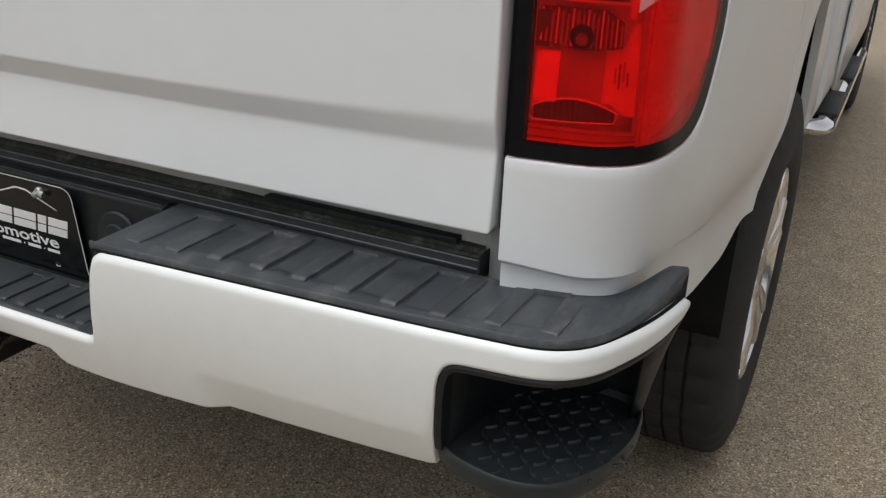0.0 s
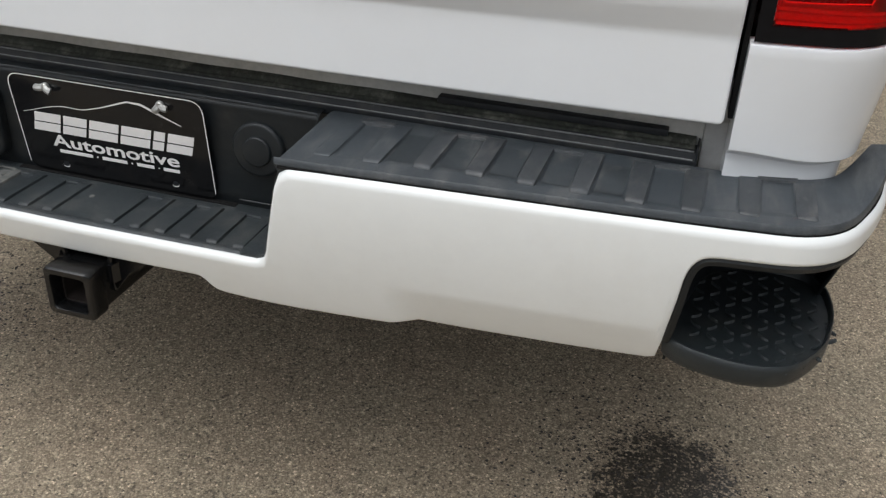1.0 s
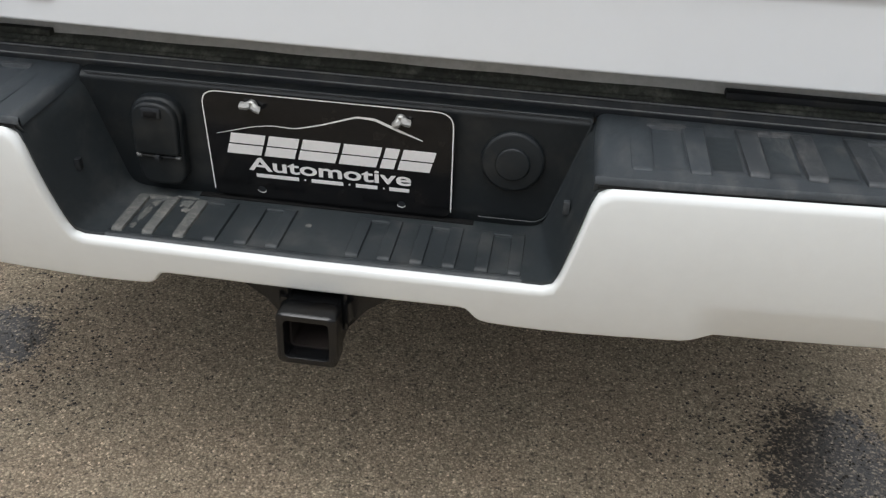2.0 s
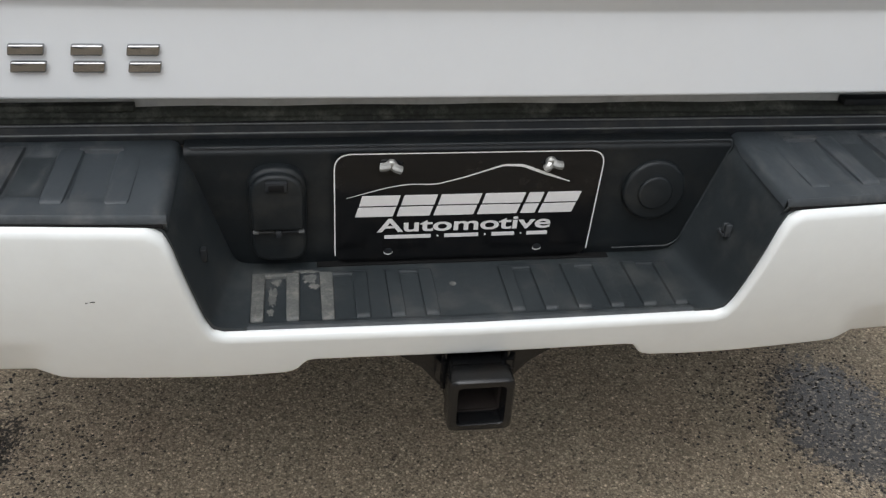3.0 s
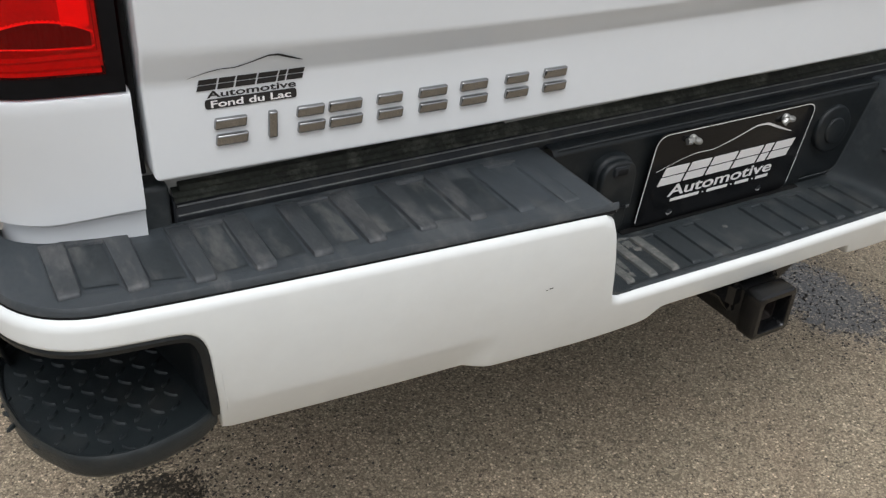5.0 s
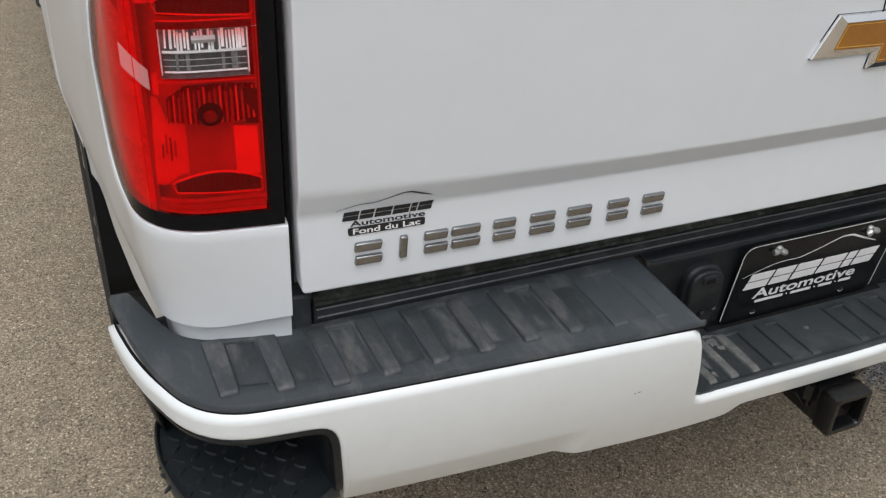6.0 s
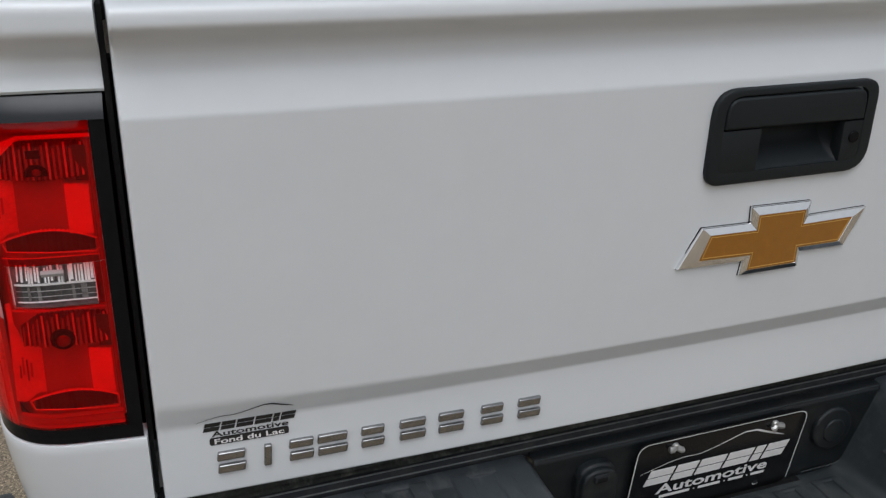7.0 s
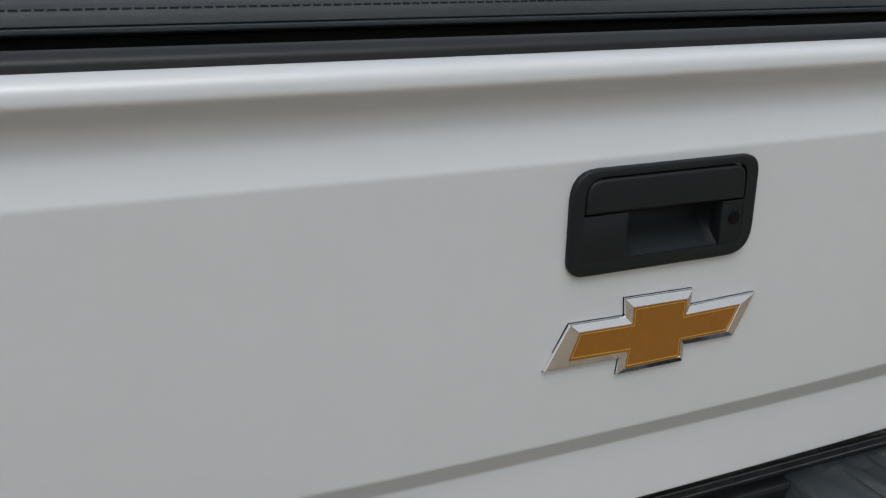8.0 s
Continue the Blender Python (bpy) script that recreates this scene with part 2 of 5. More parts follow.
    hole = math_("MULTIPLY", remap(holes.outputs["Distance"], 0.08, 0.15, 0.0, 1.0), 1.0, True)
    hole = math_("MAXIMUM", hole, remap(pick.outputs[2], 0.22, 0.24, 0.0, 1.0), True)
    gaps = remap(stones.outputs["Distance"], 0.24, 0.64, 1.09, 0.62)
    mid = math_("MULTIPLY", mid, gaps)
    scale = math_("MULTIPLY", math_("MULTIPLY", patch, mid), remap(hole, 0, 1, 0.22, 1.0))
    # wet stains
    sx = n.new("ShaderNodeSeparateXYZ")
    l.new(pos, sx.inputs[0])

    def stain(cx, cy, rx, ry):
        dx = math_("DIVIDE", math_("SUBTRACT", sx.outputs[0], cx), rx)
        dy = math_("DIVIDE", math_("SUBTRACT", sx.outputs[1], cy), ry)
        d = math_("SQRT", math_("ADD", math_("MULTIPLY", dx, dx), math_("MULTIPLY", dy, dy)))
        ragged = math_("ADD", remap(noise_tex(26, 5, 0.7), 0.3, 0.7, -0.35, 0.35), remap(noise_tex(110, 3, 0.7), 0.3, 0.7, -0.42, 0.42))
        return remap(math_("ADD", d, ragged), 0.90, 1.02, 1.0, 0.0)
    wet = math_("MAXIMUM", stain(0.835, 0.30, 0.125, 0.18), stain(-0.80, 0.37, 0.10, 0.10), True)
    # pale stones darken less: their wet glints are put into the base colour
    glint = remap(sep.outputs[0], 0.62, 0.95, 0.0, 0.48)
    dark = math_("MULTIPLY", scale, math_("SUBTRACT", 1.0, math_("MULTIPLY", wet, math_("SUBTRACT", 0.88, glint))))
    out = n.new("ShaderNodeVectorMath")
    out.operation = "SCALE"
    l.new(mix.outputs[2], out.inputs[0])
    l.new(dark, out.inputs["Scale"])
    tint = n.new("ShaderNodeMix")
    tint.data_type = "RGBA"
    tint.inputs[6].default_value, tint.inputs[7].default_value = (0.995, 0.995, 0.92, 1), (1.035, 0.985, 0.905, 1)
    l.new(remap(noise_tex(4.5, 5, 0.65), 0.32, 0.68, 0.0, 1.0), tint.inputs[0])
    tinted = n.new("ShaderNodeVectorMath")
    tinted.operation = "MULTIPLY"
    l.new(out.outputs[0], tinted.inputs[0])
    l.new(tint.outputs[2], tinted.inputs[1])
    l.new(tinted.outputs[0], b.inputs["Base Color"])
    l.new(remap(wet, 0, 1, 0.78, 0.45), b.inputs["Roughness"])
    l.new(remap(wet, 0, 1, 0.45, 0.50), b.inputs["Specular IOR Level"])
    # the water lies in a nearly level film over the stones
    ripple = n.new("ShaderNodeBump")
    ripple.inputs["Distance"].default_value, ripple.inputs["Strength"].default_value = 0.0010, 0.30
    l.new(remap(stones.outputs["Distance"], 0, 0.7, 1, 0), ripple.inputs["Height"])
    l.new(ripple.outputs[0], b.inputs["Coat Normal"])
    l.new(math_("MULTIPLY", wet, 1.0), b.inputs["Coat Weight"])
    b.inputs["Coat Roughness"].default_value, b.inputs["Coat IOR"].default_value = 0.18, 1.6
    h = math_("ADD", math_("MULTIPLY", remap(stones.outputs["Distance"], 0, 0.7, 1, 0), 0.7), math_("MULTIPLY", noise_tex(420, 3), 0.6))
    bp = n.new("ShaderNodeBump")
    bp.inputs["Distance"].default_value = 0.0018
    l.new(remap(wet, 0, 1, 0.85, 0.40), bp.inputs["Strength"])
    l.new(h, bp.inputs["Height"])
    l.new(bp.outputs[0], b.inputs["Normal"])
    return m


ASPHALT = asphalt()


# ---- building helpers ----
def part(name, bm, material, parent=None, label="", sharp=38, solid=0.0):
    """Links a bmesh as one mesh object under a thing or a part; smooth but for edges sharper than the angle given."""
    bmesh.ops.recalc_face_normals(bm, faces=bm.faces[:])
    limit = radians(sharp)
    for f in bm.faces:
        f.smooth = True
    for e in bm.edges:
        if len(e.link_faces) == 2 and e.calc_face_angle(0) > limit:
            e.smooth = False
    me = bpy.data.meshes.new(name)
    bm.to_mesh(me)
    bm.free()
    me.materials.append(material)
    ob = new(name, me)
    if parent:
        ob.parent = parent
        if parent.type == "EMPTY":
            ob.matrix_parent_inverse = Matrix.Translation(-parent.location)
    if solid:
        mod = ob.modifiers.new("thickness", "SOLIDIFY")
        mod.thickness, mod.offset = solid, 0
    return tagged(ob, label)


def fillet(pts, radii, n=5):
    """A polyline with its inner corners rounded."""
    out = [Vector(pts[0])]
    for i in range(1, len(pts) - 1):
        a, b, c = Vector(pts[i - 1]), Vector(pts[i]), Vector(pts[i + 1])
        r = radii[i] if hasattr(radii, "__len__") else radii
        la, lc = (a - b).length, (c - b).length
        d = min(r, la * 0.49, lc * 0.49)
        if d < 1e-6:
            out.append(b)
            continue
        p, q = b + (a - b) / la * d, b + (c - b) / lc * d
        for k in range(n + 1):
            t = k / n
            out.append(p * (1 - t) ** 2 + b * 2 * t * (1 - t) + q * t * t)
    out.append(Vector(pts[-1]))
    return out


def loop_fillet(pts, r, n=5):
    """A closed outline with all corners rounded."""
    m = len(pts)
    out = []
    for i in range(m):
        rr = r[i] if hasattr(r, "__len__") else r
        out += fillet([pts[i - 1], pts[i], pts[(i + 1) % m]], [0, rr, 0], n)[1:-1]
    return out


def along(path, s):
    """The point of a polyline at the length s."""
    for a, b in zip(path, path[1:]):
        d = (b - a).length
        if s <= d and d > 0:
            return a + (b - a) * (s / d)
        s -= d
    return path[-1] + (path[-1] - path[-2]).normalized() * s


def grid(rows, closed=False):
    """A surface through rows of points."""
    bm = bmesh.new()
    vs = [[bm.verts.new(p) for p in row] for row in rows]
    for a, b in zip(vs, vs[1:]):
        m = len(a)
        for j in range(m if closed else m - 1):
            q = [a[j], a[(j + 1) % m], b[(j + 1) % m], b[j]]
            try:
                bm.faces.new(q)
            except ValueError:
                pass
    bmesh.ops.remove_doubles(bm, verts=bm.verts[:], dist=1e-5)
    return bm


def block(x0, x1, y0, y1, z0, z1, bevel=0.002, seg=2):
    """A box with rounded edges."""
    bm = bmesh.new()
    bmesh.ops.create_cube(bm, size=1)
    for v in bm.verts:
        v.co = Vector(((x0 + x1) / 2 + v.co.x * (x1 - x0), (y0 + y1) / 2 + v.co.y * (y1 - y0), (z0 + z1) / 2 + v.co.z * (z1 - z0)))
    if bevel:
        bmesh.ops.bevel(bm, geom=bm.edges[:], offset=bevel, segments=seg, affect="EDGES", profile=0.5)
    return bm


def slab(outline, place, depth, lip=0.0, steps=3):
    """A plate with the 2D outline, raised by depth along place's third axis, with rounded upper rim."""
    rows = []
    c = sum((Vector(p) for p in outline), Vector((0, 0))) / len(outline)
    m = len(outline)

    def inset(d):
        res = []
        for i in range(m):
            a, b, e = Vector(outline[i - 1]), Vector(outline[i]), Vector(outline[(i + 1) % m])
            t = (e - a)
            t = t.normalized() if t.length > 0 else Vector((1, 0))
            nrm = Vector((-t.y, t.x))
            if nrm.dot(c - b) < 0 and area > 0:
                nrm = nrm
            res.append(b + nrm * d * (1 if area > 0 else -1))
        return res
    area = sum(outline[i - 1][0] * outline[i][1] - outline[i][0] * outline[i - 1][1] for i in range(m))
    rows.append([place(p[0], p[1], 0) for p in outline])
    if lip:
        for k in range(steps + 1):
            a = k / steps * math.pi / 2
            rows.append([place(p[0], p[1], depth - lip + lip * math.sin(a)) for p in inset(lip * (1 - math.cos(a)))])
    else:
        rows.append([place(p[0], p[1], depth) for p in outline])
    bm = grid(rows, closed=True)
    bm.verts.ensure_lookup_table()
    top = [min(bm.verts, key=lambda v: (v.co - q).length) for q in rows[-1]]
    seen = []
    for v in top:
        if v not in seen:
            seen.append(v)
    try:
        f = bm.faces.new(seen)
        bmesh.ops.triangulate(bm, faces=[f], ngon_method="EAR_CLIP")
    except ValueError:
        pass
    return bm


def tube(path, r, n=10, flat=1.0, caps=True):
    """A rod along a path of points."""
    rows = []
    for i, p in enumerate(path):
        p = Vector(p)
        t = (Vector(path[min(i + 1, len(path) - 1)]) - Vector(path[max(i - 1, 0)])).normalized()
        u = t.cross(Vector((0, 0, 1)))
        u = u.normalized() if u.length > 1e-4 else Vector((1, 0, 0))
        w = u.cross(t)
        rows.append([p + u * r * math.cos(a) + w * r * flat * math.sin(a) for a in (2 * math.pi * k / n for k in range(n))])
    bm = grid(rows, closed=True)
    if caps:
        bmesh.ops.holes_fill(bm, edges=bm.edges[:])
    return bm


def disc(center, axis, r, depth, n=28, bevel=0.0):
    """A round cap that stands depth out of its base along the axis."""
    axis = Vector(axis).normalized()
    u = axis.orthogonal().normalized()
    w = axis.cross(u)
    prof = [(r, 0.0)] + ([(r - bevel + bevel * math.cos(k / 4 * math.pi / 2), depth - bevel + bevel * math.sin(k / 4 * math.pi / 2)) for k in range(5)] if bevel else [(r, depth)])
    rows = [[Vector(center) + axis * h + (u * math.cos(a) + w * math.sin(a)) * q for a in (2 * math.pi * k / n for k in range(n))] for q, h in prof]
    bm = grid(rows, closed=True)
    bmesh.ops.holes_fill(bm, edges=bm.edges[:])
    return bm


def smooth(t):
    t = min(1.0, max(0.0, t))
    return t * t * (3 - 2 * t)


def join(parts):
    """One bmesh out of several."""
    bm = bmesh.new()
    for p in parts:
        me = bpy.data.meshes.new("tmp")
        p.to_mesh(me)
        p.free()
        bm.from_mesh(me)
        bpy.data.meshes.remove(me)
    return bm


# ---- ground ----
def ground_sheet():
    xs = [-900, -200, -40, -12, -6, -3, -1.5, 0, 1.5, 3, 6, 12, 40, 200, 900]
    return grid([[Vector((x, y, 0)) for x in xs] for y in xs])


tagged(part("ground", ground_sheet(), ASPHALT), "weathered brown-grey asphalt with pale aggregate and wet stains", "ground", kind="structure")

# unseen dark ring closes the lot, added to dim low light and darken chrome
def far_ring():
    rng = random.Random(2)
    lo, hi = [], []
    for k in range(121):
        a = 2 * math.pi * k / 120
        h = 7.5 + 2.0 * math.sin(3 * a + 1) + rng.uniform(-0.8, 0.8)
        h = h if k < 120 else hi[0].z
        lo.append(Vector((42 * math.cos(a), 42 * math.sin(a), -0.2)))
        hi.append(Vector((42 * math.cos(a), 42 * math.sin(a), h)))
    return grid([lo, hi])


FAR = mat("far_dark", (0.055, 0.058, 0.050), 0.9, vary=0.4, vary_scale=0.4)
tagged(part("backdrop", far_ring(), FAR), "unseen dark ring added round the lot to dim low light", "backdrop", kind="structure")

# ---- pickup truck ----
truck = new("pickup_truck")
truck.location = (0, 2.9, 0)
tagged(truck, "white pickup truck with black bumper pads parked on asphalt", "pickup truck")

GATE = 0.797
AXLE_Y, AXLE_FRONT = 1.07, 4.78


def crown(x):
    """How far the tailgate bows out at x."""
    return -0.016 * (1 - min(1.0, abs(x) / 0.8) ** 2)


def gate_profile(x):
    """Tailgate section (y, z) at x: lower face, undercut crease, main panel, scoop and spoiler lip."""
    w = (abs(x) / 0.8) ** 3
    p = [(0.055, 0.8235), (-0.003, 0.8225), (0.005, 0.9135 + 0.006 * w), (-0.0095 + 0.004 * w, 0.942 + 0.012 * w), (-0.0092, 1.160), (-0.0092, 1.238), (-0.0095, 1.288), (0.007, 1.334), (0.005, 1.360),
         (-0.0215, 1.3760), (-0.019, 1.3955), (0.004, 1.4010), (0.055, 1.4010)]
    r = [0, 0.005, 0.003 + 0.004 * w, 0.003 + 0.006 * w, 0, 0, 0.0035, 0.02, 0.022, 0.006, 0.012, 0.004, 0]
    return fillet(p, r, 6)


def tailgate():
    near = (0, 1, 2, 4, 6, 8, 11, 15, 20, 25)
    xs = [-GATE + 0.0004 * k for k in near] + [(-GATE + 0.012) + (2 * GATE - 0.024) * k / 64 for k in range(65)] + [GATE - 0.0004 * k for k in reversed(near)]
    rows = []
    ends = []
    for x in xs:
        d = GATE - abs(x)
        roll = 0.0032 - math.sqrt(max(0.0, 0.0032 ** 2 - max(0.0, 0.0032 - d) ** 2)) if d < 0.0032 else 0.0
        lift = 0.010 - math.sqrt(max(0.0, 0.010 ** 2 - max(0.0, 0.010 - d) ** 2))
        rows.append([Vector((x, p.x + crown(x) + roll, max(p.y, 0.8225 + lift))) for p in gate_profile(x)])
    for row in (rows[0], rows[-1]):
        ends.append([Vector((p.x, 0.055, p.z)) for p in row])
    rows = [ends[0]] + rows + [ends[1]]
    back = [[Vector((row[0].x, 0.055, 0.8235)), Vector((row[0].x, 0.055, 1.4010))] for row in rows]
    bm = grid(rows)
    gone = [f for f in bm.faces if -0.052 < f.calc_center_median().x < 0.100 and 1.16 < f.calc_center_median().z < 1.238]
    bmesh.ops.delete(bm, geom=gone, context="FACES")
    return join([bm, grid(back)])


gate = part("tailgate", tailgate(), PAINT, truck, "white painted tailgate with a creased lower face", sharp=50)


HZ, HW, HH, HX = 1.218, 0.128, 0.062, 0.004


def gate_y(x, z):
    """Where the tailgate's outer skin lies at x and the height z."""
    pr = gate_profile(x)
    for a, b in zip(pr, pr[1:]):
        if a.y <= z <= b.y and b.y > a.y and a.x < 0.03:
            return crown(x) + a.x + (b.x - a.x) * (z - a.y) / (b.y - a.y)
    return crown(x)


def gate_point(dx=0.0):
    def place(u, v, h):
        """A point at x=u, z=v, standing h proud of the tailgate's main panel."""
        return Vector((u + HX, crown(u) - 0.0092 - h + dx, v))
    return place


def low_point(u, v, h):
    """A point on the tailgate's skin, h proud of it."""
    return Vector((u, gate_y(u, v) - h, v))


# handle
on_gate = gate_point()
bezel_outer = loop_fillet([(-HW + 0.001, HZ - HH), (HW, HZ - HH), (HW - 0.004, HZ + HH - 0.001), (-HW, HZ + HH - 0.001)], [0.022, 0.036, 0.024, 0.034], 6)
bezel_inner = loop_fillet([(-0.112, HZ - 0.046), (0.108, HZ - 0.046), (0.106, HZ + 0.0525), (-0.112, HZ + 0.0525)], [0.012, 0.016, 0.017, 0.024], 6)


def ring(outer, inner, place, h_outer, h_rim, h_inner):
    """A frame between two outlines of equal count, rounded over."""
    rows = [[place(p[0], p[1], 0) for p in outer]]
    for f, h in ((0.0, h_outer), (0.06, h_outer * 0.45 + h_rim * 0.55), (0.16, h_outer * 0.15 + h_rim * 0.85), (0.35, h_rim), (0.8, h_rim * 0.5 + h_inner * 0.5 + 0.0004), (1.0, h_inner)):
        rows.append([place(o[0] + (i[0] - o[0]) * f, o[1] + (i[1] - o[1]) * f, h) for o, i in zip(outer, inner)])
    rows.append([place(i[0], i[1], -0.012) for i in inner])
    return grid(rows, closed=True)


handle = part("handle_bezel", ring(bezel_outer, bezel_inner, on_gate, 0.0058, 0.0080, 0.0082), HANDLE, gate, "black textured plastic tailgate handle surround")
flap = loop_fillet([(-0.1098, HZ + 0.0105), (0.1058, HZ + 0.0090), (0.1038, HZ + 0.0500), (-0.1098, HZ + 0.0500)], [0.002, 0.002, 0.016, 0.022], 6)
part("pull_flap", slab(flap, gate_point(0.010), 0.0200, 0.004, 4), HANDLE, gate, "black plastic lift flap")
left_panel = loop_fillet([(-0.1130, HZ - 0.0470), (-0.054, HZ - 0.0470), (-0.054, HZ + 0.0088), (-0.1130, HZ + 0.0088)], [0.010, 0.002, 0.002, 0.001], 4)
part("side_panel", slab(left_panel, gate_point(0.010), 0.0180, 0.001, 2), HANDLE, gate)
right_panel = loop_fillet([(0.078, HZ - 0.0470), (0.1090, HZ - 0.0470), (0.1090, HZ + 0.0074), (0.076, HZ + 0.0074)], [0.002, 0.010, 0.001, 0.002], 4)
part("side_panel", slab(right_panel, gate_point(0.010), 0.0178, 0.001, 2), HANDLE, gate)
scoop = []
for k in range(9):
    a = k / 8
    zz = HZ + 0.014 - 0.062 * a
    dep = 0.007 - 0.041 * (min(1.0, a / 0.3) ** 0.5) * (1 - max(0.0, (a - 0.45) / 0.55) ** 1.4)
    scoop.append([on_gate(-0.056 + 0.142 * j / 20, zz, dep * min(1, j / 2, (20 - j) / 1.5) + 0.006 * (1 - min(1, j / 2, (20 - j) / 1.5))) for j in range(21)])
part("hand_recess", grid(scoop), HANDLE, gate)
part("handle_pocket", block(-0.075, 0.110, 0.030, 0.052, 1.165, 1.250, 0.0), HANDLE, gate)
part("lock_cylinder", disc(on_gate(0.095, HZ - 0.014, 0.0060), (0, -1, 0), 0.008, 0.004, 20, 0.001), GLOSS, gate, "small dark key lock")

# emblem: a slanted gold cross in a chrome bezel
EZ = 1.0745
cross = [(-0.147, -0.030), (-0.117, 0.024), (-0.043, 0.023), (-0.045, 0.0455), (0.051, 0.044), (0.050, 0.0225), (0.149, 0.0245), (0.123, -0.030),
         (0.048, -0.029), (0.048, -0.0515), (-0.047, -0.052), (-0.045, -0.031)]
inner_cross = [(-0.1175, -0.0190), (-0.1055, 0.0140), (-0.034, 0.0130), (-0.034, 0.0340), (0.041, 0.0335), (0.041, 0.0125), (0.124, 0.0135), (0.1090, -0.0200),
               (0.039, -0.0200), (0.040, -0.0425), (-0.039, -0.0430), (-0.037, -0.0212)]
on_emblem = lambda u, v, h: on_gate(u, EZ + v, h)
mid_ = lambda f: [tuple(a + (b - a) * f for a, b in zip(p, q)) for p, q in zip(cross, inner_cross)]
rows_ = [[on_emblem(*p, 0.0) for p in cross], [on_emblem(*p, 0.0046) for p in cross], [on_emblem(*p, 0.0053) for p in mid_(0.04)],
         [on_emblem(*p, 0.0090) for p in mid_(0.90)], [on_emblem(*p, 0.0091) for p in mid_(0.95)], [on_emblem(*q, 0.0082) for q in inner_cross]]
# black rim set slightly low: the emblem's shadow gap drawn as a base
base_ = [(x + (0.0004 if x > 0 else -0.0004), z - (0.0013 if z < 0 else -0.0002)) for x, z in cross]
part("emblem_base", grid([[on_emblem(*q, 0.0) for q in base_], [on_emblem(*q, 0.0018) for q in base_], [on_emblem(*q, 0.0020) for q in mid_(0.05)]], closed=True), GLOSS, gate, "black base of the emblem, painted as its shadow gap", sharp=10)
emblem = part("emblem_bezel", grid(rows_, closed=True), CHROME, gate, "chrome bezel of the cross-shaped emblem", sharp=8)


def inset(loop, d):
    """A clockwise outline drawn in by d on all sides."""
    res = []
    for k, p in enumerate(loop):
        a, b, c = Vector(loop[k - 1]), Vector(p), Vector(loop[(k + 1) % len(loop)])
        t0, t1 = (b - a).normalized(), (c - b).normalized()
        n0, n1 = Vector((t0.y, -t0.x)), Vector((t1.y, -t1.x))
        m = n0 + n1
        res.append(tuple(b + m * (d / max(0.3, 0.5 * m.length_squared))))
    return res


def cross_face(loop, h):
    """The cross as five flat quads that meet along its notches."""
    bm = bmesh.new()
    vs = [bm.verts.new(on_emblem(*q, h)) for q in loop]
    for ids in ((0, 11, 2, 1), (11, 8, 5, 2), (10, 9, 8, 11), (2, 5, 4, 3), (8, 7, 6, 5)):
        bm.faces.new([vs[i] for i in ids])
    return bm


part("emblem_face", cross_face(inset(inner_cross, -0.0002), 0.0086), GOLD, gate, "gold enamel cross-shaped emblem face")
line_ = [inset(inner_cross, d) for d in (0.0018, 0.0021, 0.0027, 0.0030)]
part("emblem_border", grid([[on_emblem(*q, h) for q in loop] for loop, h in zip(line_, (0.0084, 0.0092, 0.0092, 0.0084))], closed=True), GOLD_LIGHT, gate, "bright gold line round the emblem face", sharp=20)

# model lettering as plain chrome bars, one pair a letter
LETTERS = [(-0.7345, -0.7005), (-0.6805, -0.6695), (-0.6500, -0.6190), (-0.6155, -0.5770), (-0.5610, -0.5300), (-0.5115, -0.4760), (-0.4600, -0.4245), (-0.4020, -0.3700), (-0.3500, -0.3170)]
for x0, x1 in LETTERS:
    zb, zt = 0.8520, 0.8795
    if x1 - x0 < 0.02:
        bars = [(zb, zt)]
    else:
        bars = [(zb, zb + 0.0108), (zt - 0.0108, zt)]
    for a, b in bars:
        o = loop_fillet([(x0, a), (x1 - 0.002, a), (x1, b), (x0 + 0.002, b)], 0.0018, 3)
        part("chrome_bar", slab(o, low_point, 0.0050, 0.0020, 3), CHROME_DIM, gate, "chrome lettering bar")


# words that name no maker, set in the built-in font
def words(name, text, place, u0, u1, v0, v1, material, parent, label, shear=0.0, depth=0.0004, bold=0.0):
    cu = bpy.data.curves.new(name, "FONT")
    cu.body, cu.size, cu.shear, cu.offset = text, 1.0, shear, bold
    tmp = bpy.data.objects.new(name, cu)
    scene.collection.objects.link(tmp)
    deps = bpy.context.evaluated_depsgraph_get()
    me = bpy.data.meshes.new_from_object(tmp.evaluated_get(deps))
    bpy.data.objects.remove(tmp)
    bm = bmesh.new()
    bm.from_mesh(me)
    lo = [min(v.co[i] for v in bm.verts) for i in (0, 1)]
    hi = [max(v.co[i] for v in bm.verts) for i in (0, 1)]
    for v in bm.verts:
        v.co = place(u0 + (v.co.x - lo[0]) / (hi[0] - lo[0]) * (u1 - u0), v0 + (v.co.y - lo[1]) / (hi[1] - lo[1]) * (v1 - v0), depth)
    return part(name, bm, material, parent, label)


def ribbon(points, place, h=0.0004):
    """A band of changing width along (u, v, width)."""
    rows = [[], []]
    for i, (u, v, w) in enumerate(points):
        a, b = points[max(i - 1, 0)], points[min(i + 1, len(points) - 1)]
        t = Vector((b[0] - a[0], b[1] - a[1])).normalized()
        rows[0].append(place(u - t.y * w / 2, v + t.x * w / 2, h))
        rows[1].append(place(u + t.y * w / 2, v - t.x * w / 2, h))
    return grid(rows)


